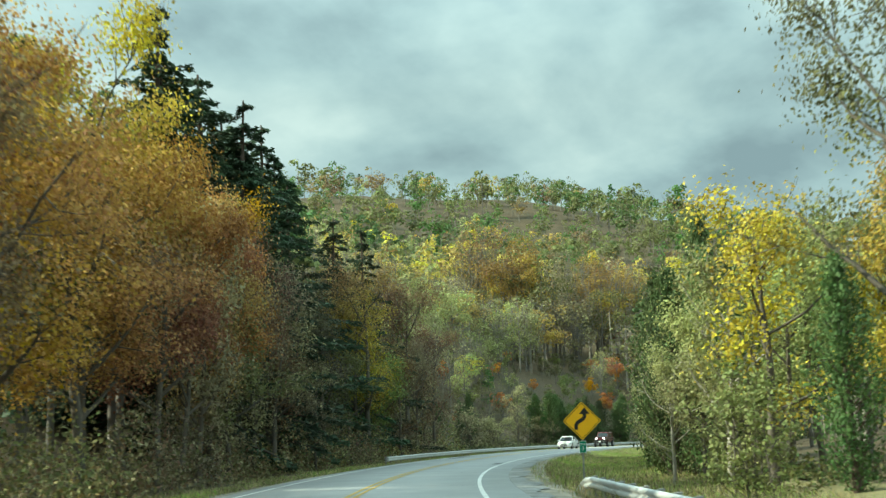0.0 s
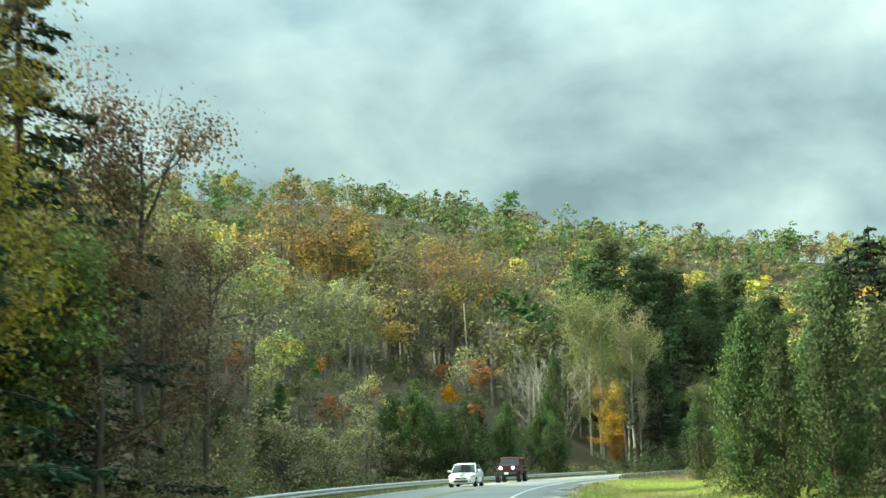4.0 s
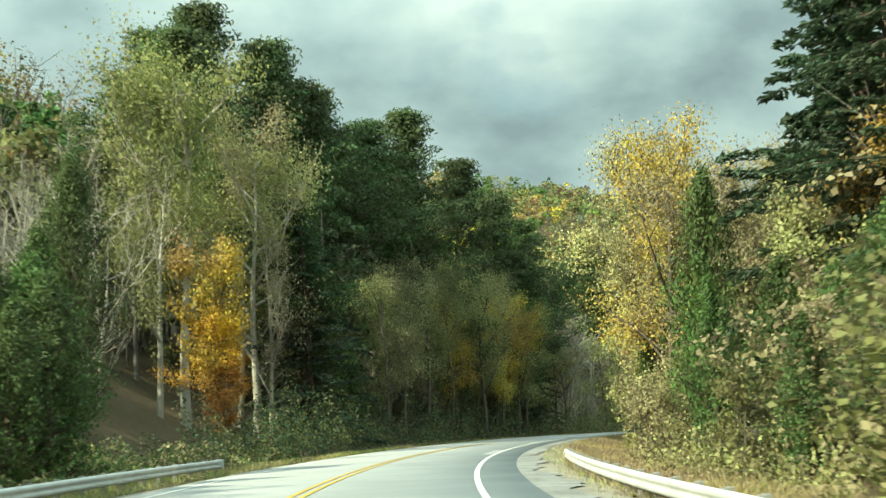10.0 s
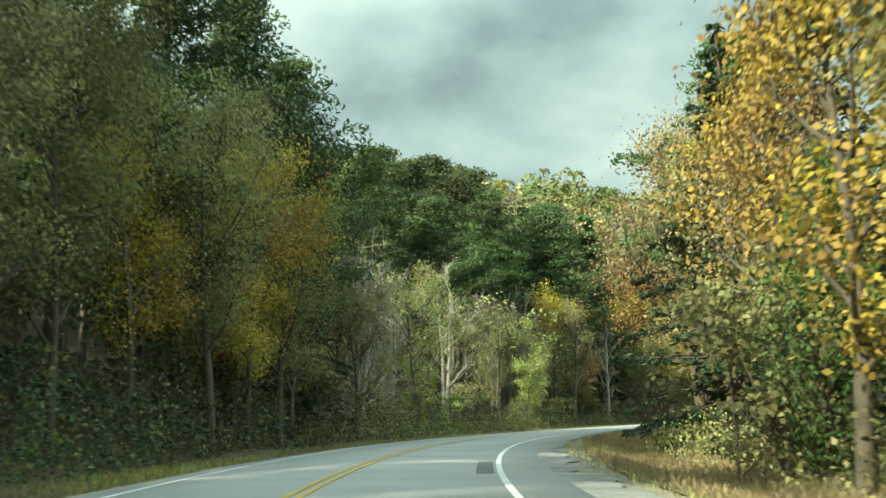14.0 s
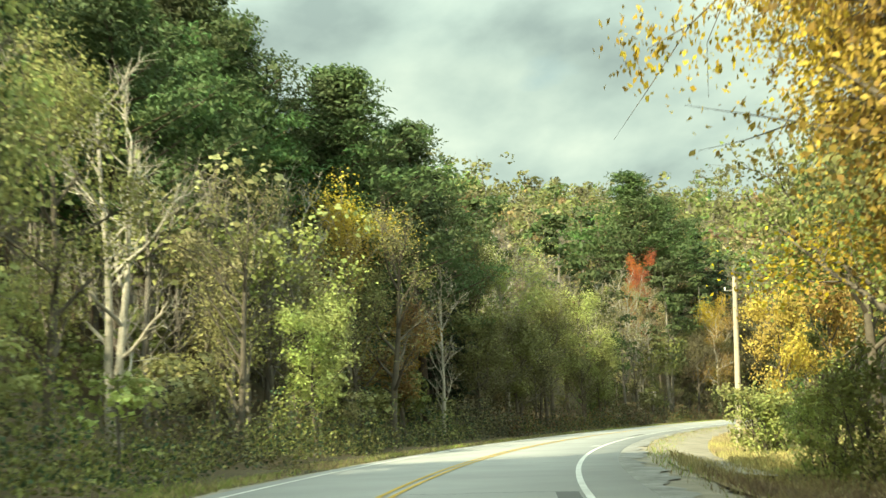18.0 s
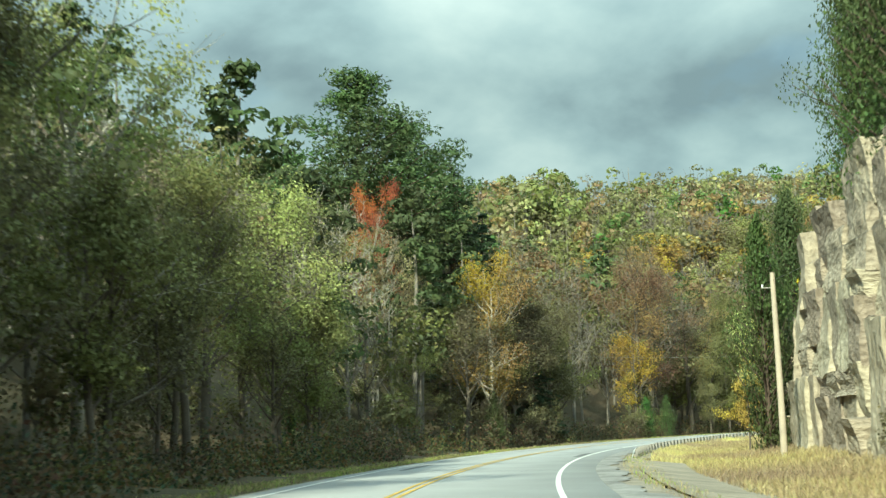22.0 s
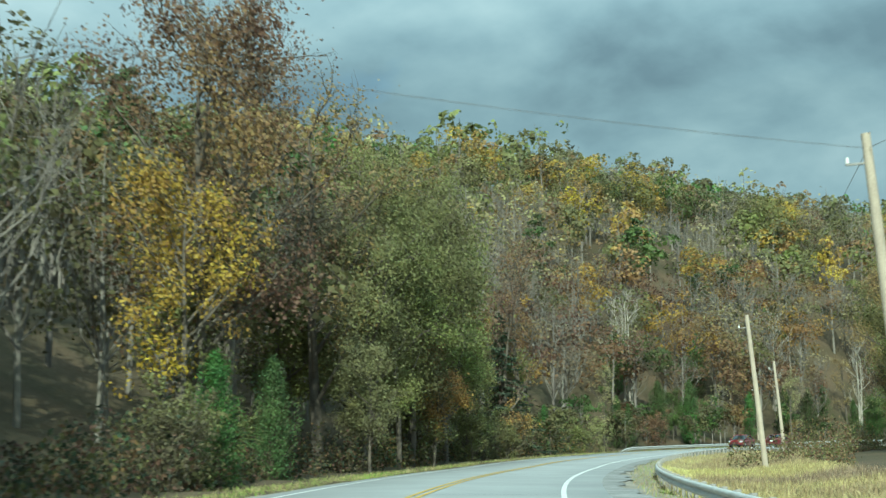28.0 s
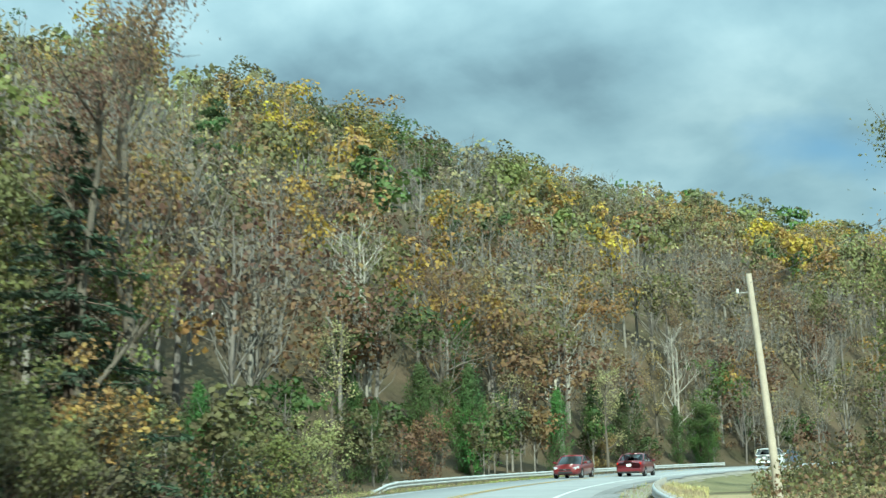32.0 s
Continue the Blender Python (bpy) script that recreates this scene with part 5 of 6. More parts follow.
SIGN_GREEN = material("sign_green", (0.02, 0.22, 0.13), 0.45, 0.1, 2.0, 12.0, 0.0)
SIGN_WHITE = material("sign_white", (0.80, 0.82, 0.80), 0.45, 0.1, 2.0, 12.0, 0.0)


def plate(outline, depth, front=0.0):
    """A flat plate from an outline in x, z, its face towards -y."""
    bm = bmesh.new()
    vs = [bm.verts.new((a, front, b)) for a, b in outline]
    face = bm.faces.new(vs)
    got = bmesh.ops.extrude_face_region(bm, geom=[face])
    bmesh.ops.translate(bm, verts=[e for e in got["geom"] if isinstance(e, bmesh.types.BMVert)], vec=(0, depth, 0))
    bmesh.ops.recalc_face_normals(bm, faces=bm.faces)
    return bm


def rounded(corners, r, seg=4):
    out, n = [], len(corners)
    for i in range(n):
        p, a, b = (Vector(corners[(i + k) % n]) for k in (0, -1, 1))
        u, v = (a - p).normalized(), (b - p).normalized()
        for q in range(seg + 1):
            t = q / seg
            s, e = p + u * r, p + v * r
            out.append(tuple((1 - t) ** 2 * s + 2 * t * (1 - t) * p + t * t * e))
    return out


sx, sy, sz = on_line(50.0, -5.4)
sign = new("warning_sign")
sign_z = float(ground(sx, sy)[0])
sign.matrix_basis = Matrix.LocRotScale((sx, sy, sign_z), Euler((0, 0, radians(road_yaw(46) - 4))), None)
tagged(sign, "yellow diamond winding-road sign above a green mile plate", "road sign")
H = 2.17 + float(sz) - sign_z
D = 0.71
part("post", box_bm((0.075, 0.05, H + 0.6), (0, 0.05, (H + 0.6) / 2 - 0.2), 0.012), POST_STEEL, sign)
board = part("diamond_plate", plate(rounded([(-D, H), (0, H - D), (D, H), (0, H + D)], 0.06), 0.006), SIGN_YELLOW, sign)
for rr, w in ((D - 0.045, 0.02),):
    bm = bmesh.new()
    o_ = rounded([(-rr, H), (0, H - rr), (rr, H), (0, H + rr)], 0.05)
    i_ = rounded([(-rr + w * 1.4, H), (0, H - rr + w * 1.4), (rr - w * 1.4, H), (0, H + rr - w * 1.4)], 0.045)
    vo = [bm.verts.new((a, -0.004, b)) for a, b in o_]
    vi = [bm.verts.new((a, -0.004, b)) for a, b in i_]
    for k in range(len(vo)):
        bm.faces.new((vo[k], vo[(k + 1) % len(vo)], vi[(k + 1) % len(vo)], vi[k]))
    part("border", bm, SIGN_BLACK, board)
wind = [(a * 1.18, b * 1.18) for a, b in [(-0.19, -0.28), (-0.19, -0.14), (-0.15, -0.06), (0.04, 0.06), (0.085, 0.13), (0.085, 0.22)]]
lefts, rights = [], []
for k, (a, b) in enumerate(wind):
    p0, p1 = wind[max(0, k - 1)], wind[min(len(wind) - 1, k + 1)]
    d = Vector((p1[0] - p0[0], p1[1] - p0[1])).normalized() * 0.066
    lefts.append((a - d.y, b + d.x + H))
    rights.append((a + d.y, b - d.x + H))
arrow = bmesh.new()
va = [arrow.verts.new((a, -0.005, b)) for a, b in lefts]
vb = [arrow.verts.new((a, -0.005, b)) for a, b in rights]
for k in range(len(wind) - 1):
    arrow.faces.new((va[k], va[k + 1], vb[k + 1], vb[k]))
arrow.faces.new([arrow.verts.new((a, -0.005, b + H)) for a, b in ((-0.10, 0.25), (0.30, 0.25), (0.10, 0.50))])
part("arrow", arrow, SIGN_BLACK, board, "black curved arrow pointing up")
mz = H - D - 0.25
small = part("mile_plate", plate(rounded([(-0.13, mz - 0.22), (0.13, mz - 0.22), (0.13, mz + 0.22), (-0.13, mz + 0.22)], 0.03), 0.006), SIGN_WHITE, sign, "green mile plate with white letters")
part("field", plate(rounded([(-0.117, mz - 0.207), (0.117, mz - 0.207), (0.117, mz + 0.207), (-0.117, mz + 0.207)], 0.025), 0.002, -0.004), SIGN_GREEN, small)


def writing(text, size, at, mat, parent):
    c = bpy.data.curves.new("writing", "FONT")
    c.body, c.size, c.align_x, c.align_y = text, size, "CENTER", "CENTER"
    c.extrude = 0.001
    c.materials.append(mat)
    ob = new("writing", c)
    ob.location, ob.rotation_euler = at, (radians(90), 0, 0)
    ob.parent = parent
    return ob


writing("MILE", 0.10, (0, -0.006, mz + 0.10), SIGN_WHITE, small)
writing("3", 0.20, (0, -0.006, mz - 0.06), SIGN_WHITE, small)


# utility poles and wires -------------------------------------------------------------------------------------
def utility_pole(s, n, top, label, lean=0.0, bury=0.4):
    """A wooden pole with a bracket; top: height of its head over the road. Returns its head."""
    x, y, zr = on_line(s, n)
    g = float(ground(x, y)[0])
    h = float(zr) + top - g
    base = new("utility_pole")
    tagged(base, label, "utility pole", "utility poles")
    base.matrix_basis = Matrix.LocRotScale((x, y, g), Euler((0, radians(-lean), radians(road_yaw(s)))), None)
    zs = np.linspace(-bury, h, 7)
    part_mesh("pole", from_arrays("pole", *tube(np.stack([np.sin(zs * 0.5) * 0.01, zs * 0, zs], 1), np.linspace(0.17, 0.11, 7), 12), POLE_WOOD, True), base)
    bm = bmesh.new()
    bmesh.ops.create_circle(bm, cap_ends=True, segments=12, radius=0.11, matrix=Matrix.Translation((0, 0, h)))
    part("top_cap", bm, POLE_WOOD, base)
    br = part("bracket", box_bm((0.5, 0.06, 0.05), (-0.3, 0, h - 0.7), 0.01), POST_STEEL, base)
    bm = bmesh.new()
    bmesh.ops.create_cone(bm, cap_ends=True, segments=10, radius1=0.05, radius2=0.035, depth=0.14, matrix=Matrix.Translation((-0.5, 0, h - 0.6)))
    part("insulator", bm, SIGN_WHITE, br)
    head = base.matrix_basis @ Vector((0, 0, h - 0.35))
    return head


heads = [utility_pole(405, -7.9, 8.2, "straight weathered wooden utility pole on the dry verge", -2.0),
         utility_pole(474, -10.9, 8.3, "weathered wooden utility pole in front of the rock face"),
         utility_pole(552, -9.3, 8.4, "leaning weathered wooden utility pole on the dry bank", 4.0),
         utility_pole(597, -10.5, 8.3, "leaning weathered wooden utility pole on the dry bank", 4.5),
         utility_pole(647, -9.3, 8.1, "leaning weathered wooden utility pole by the brush", 4.0)]
far_head = utility_pole(712, 15.0, 8.3, "wooden utility pole behind the guardrail", 1.5)
hill_head = utility_pole(279, 48.5, 28.5, "pale wooden utility pole standing among hillside trees", 2.0)
WIRE = material("wire", (0.25, 0.25, 0.25), 0.5, 0.2, 1.0, 5.0, 0.0, 0.4)


def wire(a, b, sag, label="thin sagging power line between two poles"):
    t = np.linspace(0, 1, 15)
    p = np.array(a)[None] * (1 - t)[:, None] + np.array(b)[None] * t[:, None]
    p[:, 2] -= 4 * sag * t * (1 - t)
    ob = part_mesh("power_line", from_arrays("power_line", *tube(p, np.full(15, 0.008), 5), WIRE, True))
    tagged(ob, label, "cable", "power lines")


for a, b in zip(heads, heads[1:]):
    wire(a, b, 0.9)
wire(heads[-1], far_head, 1.0)
cx, cy, cz = on_line(536, 20)
wire(heads[2], (cx, cy, float(cz) + 9.2), 0.5, "thin power line crossing over the road")
cx, cy, cz = on_line(624, 17)
wire(heads[3], (cx, cy, float(cz) + 18.0), 0.4, "thin power line crossing over the road")

# rock face ----------------------------------------------------------------------------------------------------
rock = new("rock_face")
rx0, ry0, rz0 = on_line(452, -13)
rock.location = (rx0, ry0, rz0)
tagged(rock, "layered pale limestone cut with cracked blocks beside the road", "rock face", kind="structure")
ROCK_MESHES = []
for k in range(8):
    bm = bmesh.new()
    bmesh.ops.create_cube(bm, size=1.0)
    bmesh.ops.subdivide_edges(bm, edges=bm.edges[:], cuts=4, use_grid_fill=True)
    skew = rng.normal(size=2) * 0.08
    for v in bm.verts:
        v.co += Vector(rng.normal(size=3)) * 0.011 + Vector((math.sin(v.co.z * 9 + k), math.sin(v.co.x * 5 + v.co.z * 4 + k * 2), 0)) * 0.022
        v.co.x += skew[0] * v.co.z
        v.co.y += skew[1] * v.co.z
    me = bpy.data.meshes.new("rock_block")
    bm.to_mesh(me)
    bm.free()
    me.materials.append(ROCK)
    ROCK_MESHES.append(me)
backing_s = np.arange(418, 492, 3.0)


def rock_top(s):
    return 9.6 * smooth(s, 418, 428) * (1 - 0.62 * smooth(s, 479, 491)) * (1 + 0.10 * np.sin(s * 0.55) + 0.06 * np.sin(s * 1.7))


p = Pile()
bx, by, bz = on_line(backing_s, -13.7)
lo = np.stack([bx, by, bz - 1.0], 1) - np.array(rock.location)
bx2, by2, _ = on_line(backing_s, -14.5)
hi = np.stack([bx2, by2, bz + rock_top(backing_s) - 0.5], 1) - np.array(rock.location)
bx3, by3, _ = on_line(backing_s, -19.0)
bk = np.stack([bx3, by3, bz + rock_top(backing_s) - 0.5], 1) - np.array(rock.location)
m = len(backing_s)
q = np.arange(m - 1)
p.add(np.concatenate([lo, hi, bk]), np.concatenate([np.stack([q, q + 1, q + m + 1, q + m], 1), np.stack([q + m, q + m + 1, q + 2 * m + 1, q + 2 * m], 1)]))
part_mesh("rock_mass", p.mesh("rock_mass", ROCK), rock)
s_ = 419.0
bench = [0.0, 3.4, 6.8]
while s_ < 491:
    wide = rng.uniform(1.6, 4.6)
    z, jut = -0.7, rng.normal() * 0.2
    lean_ = rng.uniform(0.07, 0.11)
    while z < rock_top(s_ + wide / 2):
        hgt = rng.choice([1.5, 2.4, 3.4, 4.6])
        nxt = min((b for b in bench if b > z + 0.3), default=12.0)
        hgt = min(hgt, nxt - z) if rng.random() < 0.7 else hgt
        x, y, zr = on_line(s_ + wide / 2, -13.5 - lean_ * z - jut + rng.normal() * 0.06)
        b = part_mesh("rock_block", ROCK_MESHES[rng.integers(8)], rock)
        b.matrix_basis = Matrix.LocRotScale((x - rx0, y - ry0, zr + z + hgt / 2 - rz0),
                                            Euler((rng.normal() * 0.015, rng.normal() * 0.015, radians(road_yaw(s_)) + rng.normal() * 0.045)),
                                            (rng.uniform(2.2, 3.0), wide * 1.04, hgt * 1.05))
        z += hgt
    s_ += wide

# vehicles -----------------------------------------------------------------------------------------------------
GLASS = material("car_glass", (0.03, 0.04, 0.045), 0.06, 0.2, 1.0, 5.0, 0.0, 0.0, spec=0.8)
TYRE = material("tyre_rubber", (0.025, 0.025, 0.026), 0.85, 0.25, 6.0, 40.0, 0.2)
RIM = material("alloy_rim", (0.55, 0.55, 0.56), 0.35, 0.15, 6.0, 40.0, 0.0, 0.8)
BLACK_TRIM = material("black_plastic", (0.03, 0.03, 0.032), 0.6, 0.2, 4.0, 30.0, 0.1)
LAMP_RED = material("tail_lamp", (0.45, 0.02, 0.015), 0.25, 0.1, 5.0, 20.0, 0.0)
LAMP_CLEAR = material("headlamp", (0.5, 0.52, 0.53), 0.15, 0.1, 5.0, 20.0, 0.0)
CHROME = material("chrome_trim", (0.7, 0.7, 0.71), 0.2, 0.1, 5.0, 20.0, 0.0, 1.0)
LIT = bpy.data.materials.new("lit_headlamp")
LIT.use_nodes = True
LIT.node_tree.nodes["Principled BSDF"].inputs["Emission Color"].default_value = (1, 0.97, 0.9, 1)
LIT.node_tree.nodes["Principled BSDF"].inputs["Emission Strength"].default_value = 9.0


def paint(name, col):
    m = material(name, col, 0.32, 0.06, 0.8, 20.0, 0.0, 0.0, spec=0.5)
    m.node_tree.nodes["Principled BSDF"].inputs["Coat Weight"].default_value = 0.6
    m.node_tree.nodes["Principled BSDF"].inputs["Coat Roughness"].default_value = 0.08
    return m


def loft(stations, rows_of):
    """Quads over cross-sections, mirrored in x; rows_of(station) gives half outlines (x, z)."""
    secs = []
    for st in stations:
        half = rows_of(st)
        full = [(-x, st[0], z) for x, z in half[::-1]] + [(x, st[0], z) for x, z in half]
        secs.append(full)
    v = np.array(secs, float)
    k = v.shape[1]
    i = (np.arange(len(secs) - 1)[:, None] * k)
    j = np.arange(k)[None]
    f = np.stack([i + j, i + (j + 1) % k, i + k + (j + 1) % k, i + k + j], -1).reshape(-1, 4)
    caps = []
    for e in (0, len(secs) - 1):
        b = e * k
        for q in range(k // 2 - 1):
            caps.append((b + q, b + q + 1, b + k - 2 - q, b + k - 1 - q))
    return v.reshape(-1, 3), np.concatenate([f, np.array(caps)])


def wheel_parts(car, x, y, r, w):
    t = np.arange(20) * 2 * np.pi / 20
    prof = [(-w / 2, r * 0.62), (-w / 2, r * 0.93), (-w * 0.36, r), (w * 0.36, r), (w / 2, r * 0.93), (w / 2, r * 0.62)]
    v = np.stack([np.stack([np.full(20, a), np.cos(t) * b, np.sin(t) * b], 1) for a, b in prof], 0).reshape(-1, 3)
    i, j = np.arange(len(prof) - 1)[:, None] * 20, np.arange(20)[None]
    f = np.stack([i + j, i + (j + 1) % 20, i + 20 + (j + 1) % 20, i + 20 + j], -1).reshape(-1, 4)
    wh = part_mesh("wheel", from_arrays("wheel", v, f, TYRE, True), car)
    wh.location = (x, y, r)
    bm = bmesh.new()
    out = 1 if x > 0 else -1
    bmesh.ops.create_cone(bm, cap_ends=True, segments=20, radius1=r * 0.62, radius2=r * 0.55, depth=w * 0.8, matrix=Matrix.Rotation(radians(90 * out), 4, "Y"))
    part("rim", bm, RIM, wh)
    for a in range(5):
        bm = box_bm((0.02, 0.07, r * 0.5), (out * w * 0.43, 0, r * 0.3), 0.006)
        bm.transform(Matrix.Rotation(a * 2 * math.pi / 5, 4, "X"))
        part("spoke", bm, RIM, wh)


def sedan(name, label, s, n, colour, length=4.6, width=1.78, height=1.46, facing=0, suv=False, category="car"):
    """A saloon or a small SUV; facing 180 looks back along the road."""
    x, y, z = on_line(s, n)
    car = new(name)
    car.matrix_basis = Matrix.LocRotScale((x, y, z + 0.036), Euler((0, 0, radians(road_yaw(s) + facing))), None)
    tagged(car, label, category, "traffic")
    hl, w, h = length / 2, width / 2, height
    belt = h * 0.64
    hood = h * (0.60 if not suv else 0.62)
    deck = h * (0.68 if not suv else 0.66)
    # y, bottom, shoulder, top of the lower body, width factor
    sts = [(-hl, 0.38, 0.62, deck * 0.86, 0.80), (-hl + 0.10, 0.26, 0.64, deck * 0.97, 0.92), (-hl + 0.6, 0.22, 0.66, deck, 0.985), (-hl * 0.35, 0.2, 0.68, belt, 1.0),
           (hl * 0.3, 0.2, 0.68, belt, 1.0), (hl - 1.1, 0.21, 0.64, hood, 0.985), (hl - 0.45, 0.22, 0.6, hood * 0.93, 0.95), (hl - 0.1, 0.26, 0.56, hood * 0.82, 0.86), (hl, 0.34, 0.52, hood * 0.68, 0.72)]
    body = part_mesh("body", from_arrays("body", *loft(sts, lambda t: [(0.0, t[1]), (w * t[4] * 0.86, t[1]), (w * t[4], t[1] + 0.13), (w * t[4], t[2]), (w * t[4] * 0.955, t[3] - 0.04), (w * t[4] * 0.86, t[3]), (0.0, t[3] + 0.025)][::1]), colour, True), car)
    rear_y = -hl + (0.62 if not suv else 0.12)
    gs = [(rear_y, belt - 0.03, deck + 0.02, 0.80), (rear_y + (0.75 if not suv else 0.4), belt - 0.03, h * 0.955, 0.80), (-0.2, belt - 0.03, h, 0.84),
          (0.35, belt - 0.03, h * 0.985, 0.84), (hl - 1.15, belt - 0.05, hood + 0.02, 0.86)]
    part_mesh("window_glass", from_arrays("window_glass", *loft(gs, lambda t: [(0.0, t[1]), (w * 0.93, t[1]), (w * (0.93 - 0.19 * (t[2] - t[1]) / (h - belt)), t[2] - 0.03), (w * (0.82 - 0.19 * (t[2] - t[1]) / (h - belt)), t[2]), (0.0, t[2] + 0.015)]), GLASS), car)
    ry0, ry1 = gs[1][0] - 0.05, 0.42
    rs = [(ry0, h * 0.94), (ry0 + 0.25, h * 0.965), (-0.2, h + 0.008), (0.2, h), (ry1, h * 0.965)]
    part_mesh("roof", from_arrays("roof", *loft(rs, lambda t: [(0.0, t[1] - 0.02), (w * 0.73, t[1] - 0.03), (w * 0.72, t[1] - 0.01), (w * 0.60, t[1] + 0.018), (0.0, t[1] + 0.03)]), colour, True), car)
    for sd in (-1, 1):
        for a, b in (((rear_y + 0.02, deck), (ry0 + 0.1, h * 0.95)), ((0.30, h * 0.965), (hl - 1.12, hood + 0.03)), ((-0.12, belt), (-0.16, h * 0.96))):
            pts = np.array([(sd * w * 0.90, a[0], a[1]), (sd * w * 0.83, (a[0] + b[0]) / 2, (a[1] + b[1]) / 2 + 0.02), (sd * w * (0.77 if b[1] > a[1] else 0.90), b[0], b[1])])
            if b[1] < a[1]:
                pts[0, 0] = sd * w * 0.77
            part_mesh("pillar", from_arrays("pillar", *tube(pts, [0.035] * 3, 6), colour if a[0] != -0.12 else BLACK_TRIM, True), car)
        part("mirror", box_bm((0.2, 0.12, 0.14), (sd * (w + 0.1), hl - 1.45, belt + 0.07), 0.04), colour, car)
        tl = part("tail_light", box_bm((0.36, 0.10, 0.15), (sd * w * 0.68, -hl + 0.07, deck * 0.82), 0.03), LAMP_RED, car)
        hlamp = part("headlight", box_bm((0.30, 0.42, 0.17), (0, 0, 0), 0.06), LAMP_CLEAR, car)
        hlamp.location, hlamp.rotation_euler = (sd * w * 0.70, hl - 0.22, hood * 0.74), (radians(-12), 0, radians(sd * 28))
        part("fog_lamp", box_bm((0.16, 0.08, 0.08), (sd * w * 0.62, hl - 0.06, 0.36), 0.02), BLACK_TRIM, car)
        part("door_handle", box_bm((0.03, 0.16, 0.03), (sd * w * 1.0, -0.35, belt - 0.12), 0.008), CHROME, car)
        for yy in (-hl + 0.95, hl - 0.92):
            wheel_parts(car, sd * (w - 0.1), yy, 0.325 if not suv else 0.355, 0.21)
    part("rear_bumper", box_bm((width * 0.86, 0.14, 0.2), (0, -hl + 0.03, 0.42), 0.05), colour, car)
    part("lower_valance", box_bm((width * 0.7, 0.1, 0.12), (0, -hl + 0.03, 0.28), 0.03), BLACK_TRIM, car)
    part("number_plate", box_bm((0.31, 0.02, 0.16), (0, -hl - 0.03, deck * 0.72), 0.005), SIGN_WHITE, car)
    part("grille", box_bm((width * 0.42, 0.06, 0.09), (0, hl - 0.005, hood * 0.63), 0.02), BLACK_TRIM, car)
    part("lower_grille", box_bm((width * 0.5, 0.08, 0.14), (0, hl - 0.015, 0.37), 0.03), BLACK_TRIM, car)
    part("badge", box_bm((0.14, 0.03, 0.07), (0, hl + 0.03, hood * 0.64), 0.012), CHROME, car)
    return car


WHITE_PAINT, RED_PAINT, MAROON = paint("white_car_paint", (0.78, 0.79, 0.78)), paint("red_car_paint", (0.15, 0.016, 0.018)), paint("maroon_car_paint", (0.13, 0.016, 0.022))
BLUE_PAINT = paint("dark_blue_car_paint", (0.05, 0.07, 0.13))
sedan("sedan_car", "white four-door sedan in the oncoming lane", 158, 3.95, WHITE_PAINT, 4.3, 1.7, 1.44, 180)
sedan("sedan_car", "dark red four-door sedan driving ahead", 684, 0.3, MAROON)
sedan("suv_car", "white SUV driving ahead round the bend", 727, 0.3, WHITE_PAINT, 4.6, 1.84, 1.66, 0, True)
sedan("sedan_car", "red sedan in the oncoming lane beside the guardrail", 682, 3.95, RED_PAINT, 4.7, 1.82, 1.44, 180)
sedan("sedan_car", "dark blue sedan in the oncoming lane round the bend", 742, 3.95, BLUE_PAINT, 4.7, 1.82, 1.44, 180)


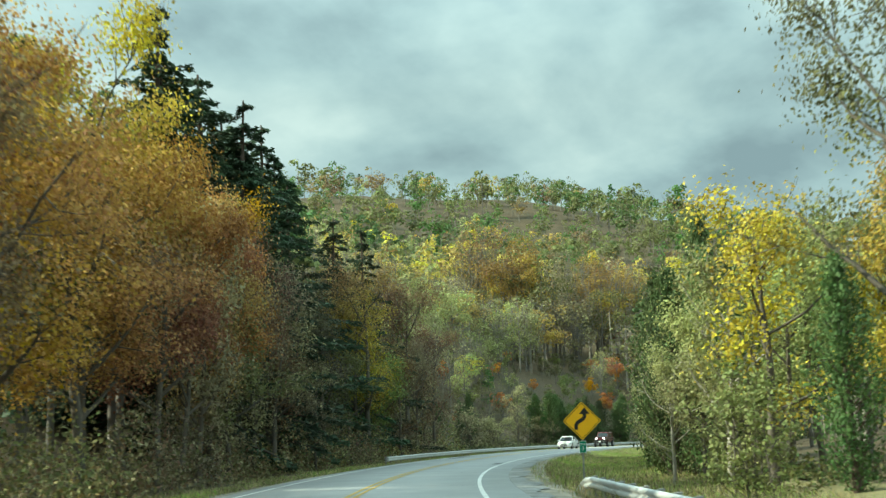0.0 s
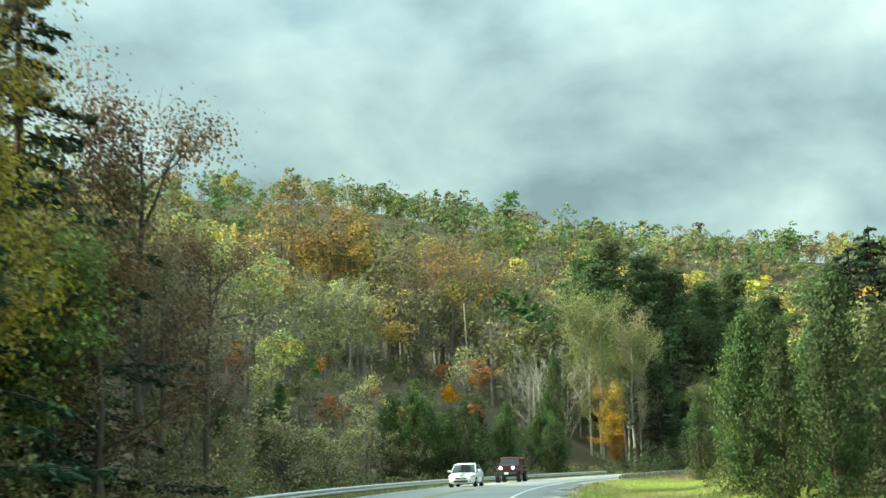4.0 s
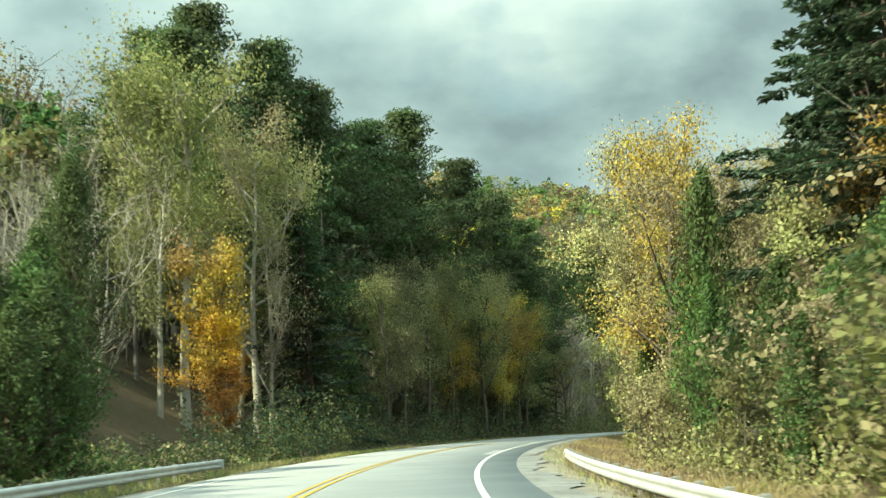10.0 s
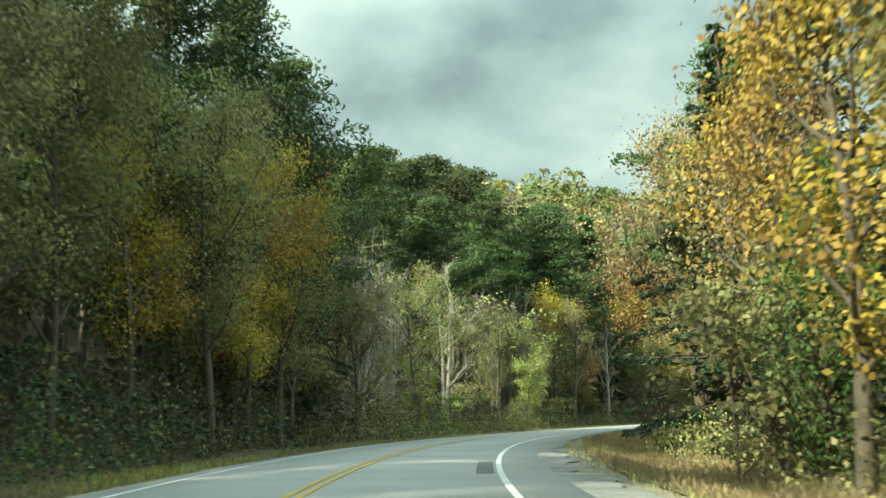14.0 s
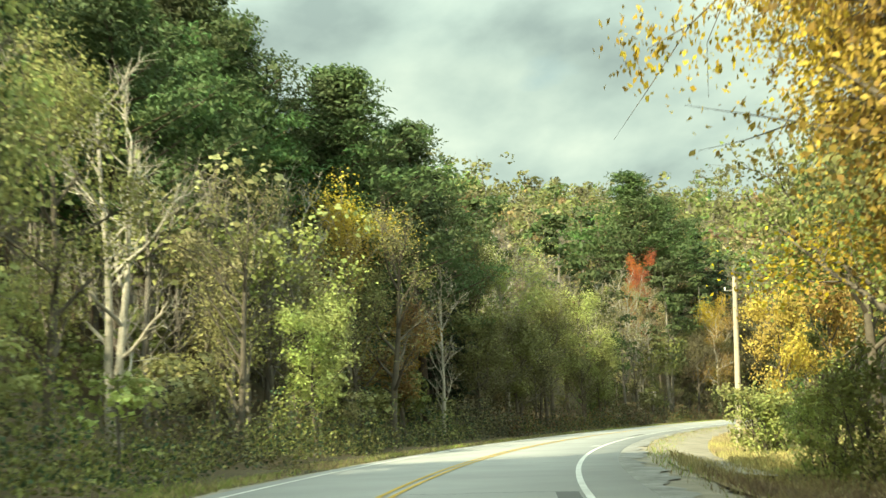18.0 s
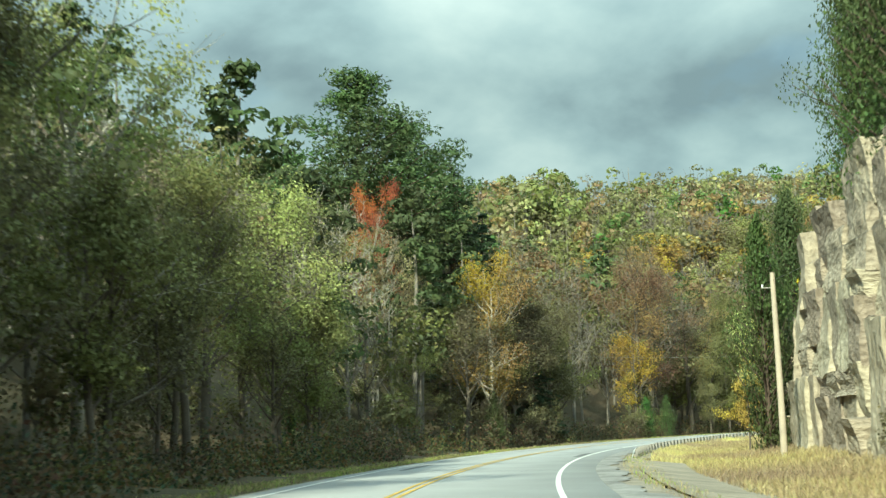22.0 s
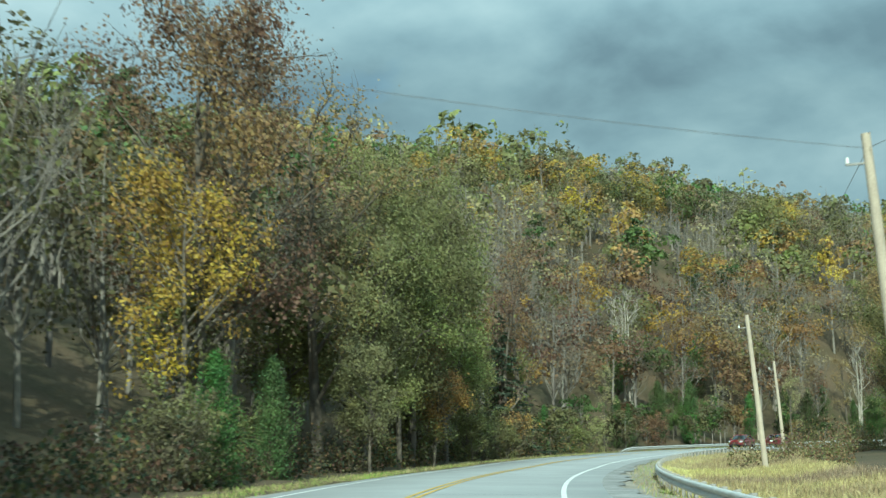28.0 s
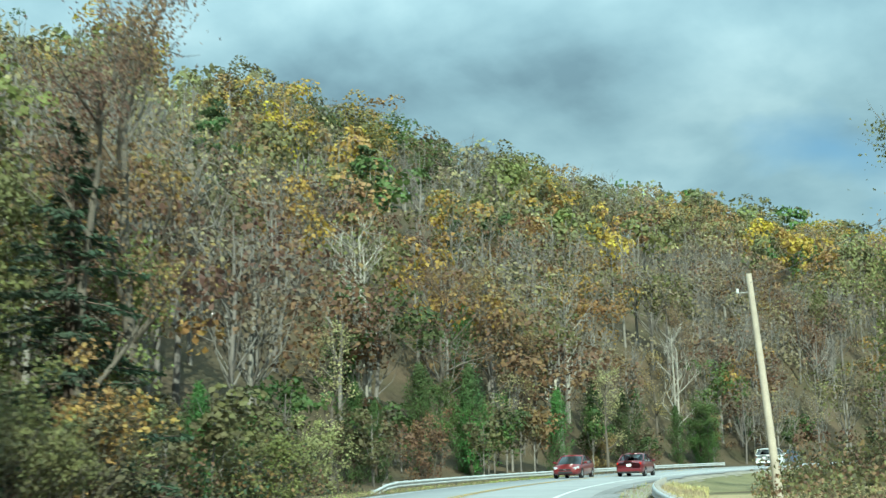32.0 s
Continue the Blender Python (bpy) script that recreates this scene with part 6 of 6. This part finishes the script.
def off_roader(s, n):
    x, y, z = on_line(s, n)
    car = new("off_road_vehicle")
    car.matrix_basis = Matrix.LocRotScale((x, y, z + 0.036), Euler((0, 0, radians(road_yaw(s) + 180))), None)
    tagged(car, "boxy maroon off-roader with black fenders and lit headlights", "off-roader", "traffic")
    part("body", box_bm((1.5, 3.6, 0.62), (0, -0.1, 0.92), 0.06), MAROON, car)
    part("hood", box_bm((1.34, 1.2, 0.2), (0, 1.25, 1.2), 0.06), MAROON, car)
    gr = part("grille", box_bm((1.28, 0.08, 0.52), (0, 1.86, 1.02), 0.04), BLACK_TRIM, car)
    for k in range(7):
        part("slot", box_bm((0.05, 0.03, 0.3), (-0.3 + k * 0.1, 1.905, 1.03), 0.008), MAROON, gr)
    part("hard_top", box_bm((1.42, 1.95, 0.14), (0, -0.75, 1.80), 0.05), MAROON, car)
    part("cab_glass", box_bm((1.36, 1.9, 0.52), (0, -0.75, 1.48), 0.05), GLASS, car)
    ws = part("windshield", plate(rounded([(-0.66, 0), (0.66, 0), (0.60, 0.55), (-0.60, 0.55)], 0.05), 0.03), GLASS, car)
    ws.location, ws.rotation_euler = (0, 0.62, 1.24), (radians(20), 0, 0)
    for sd in (-1, 1):
        for a, b in (((sd * 0.70, 0.66, 1.22), (sd * 0.64, 0.26, 1.82)), ((sd * 0.71, -0.45, 1.2), (sd * 0.68, -0.45, 1.8)), ((sd * 0.71, -1.66, 1.2), (sd * 0.68, -1.62, 1.8))):
            part_mesh("pillar", from_arrays("pillar", *tube([a, tuple((np.array(a) + b) / 2), b], [0.045] * 3, 6), MAROON, True), car)
        part("fender", box_bm((0.34, 1.0, 0.12), (sd * 0.86, 1.25, 1.06), 0.05), BLACK_TRIM, car)
        part("fender", box_bm((0.34, 1.0, 0.12), (sd * 0.86, -1.3, 1.06), 0.05), BLACK_TRIM, car)
        bm = bmesh.new()
        bmesh.ops.create_cone(bm, cap_ends=True, segments=18, radius1=0.1, radius2=0.1, depth=0.06, matrix=Matrix.Translation((sd * 0.47, 1.91, 1.08)) @ Matrix.Rotation(radians(90), 4, "X"))
        part("headlight", bm, LIT, car, "round headlight switched on")
        part("turn_signal", box_bm((0.12, 0.04, 0.07), (sd * 0.72, 1.78, 1.0), 0.02), LAMP_CLEAR, car)
        part("mirror", box_bm((0.2, 0.08, 0.18), (sd * 0.92, 0.62, 1.36), 0.03), BLACK_TRIM, car)
        for yy in (1.25, -1.3):
            wheel_parts(car, sd * 0.80, yy, 0.42, 0.28)
    part("front_bumper", box_bm((1.62, 0.2, 0.2), (0, 2.02, 0.68), 0.04), BLACK_TRIM, car)
    part("rear_bumper", box_bm((1.5, 0.18, 0.18), (0, -1.98, 0.65), 0.04), BLACK_TRIM, car)
    part("chassis", box_bm((0.9, 3.4, 0.2), (0, 0, 0.55), 0.03), BLACK_TRIM, car)
    part("number_plate", box_bm((0.31, 0.02, 0.15), (0.0, 2.13, 0.68), 0.005), SIGN_WHITE, car)


off_roader(176, 3.95)
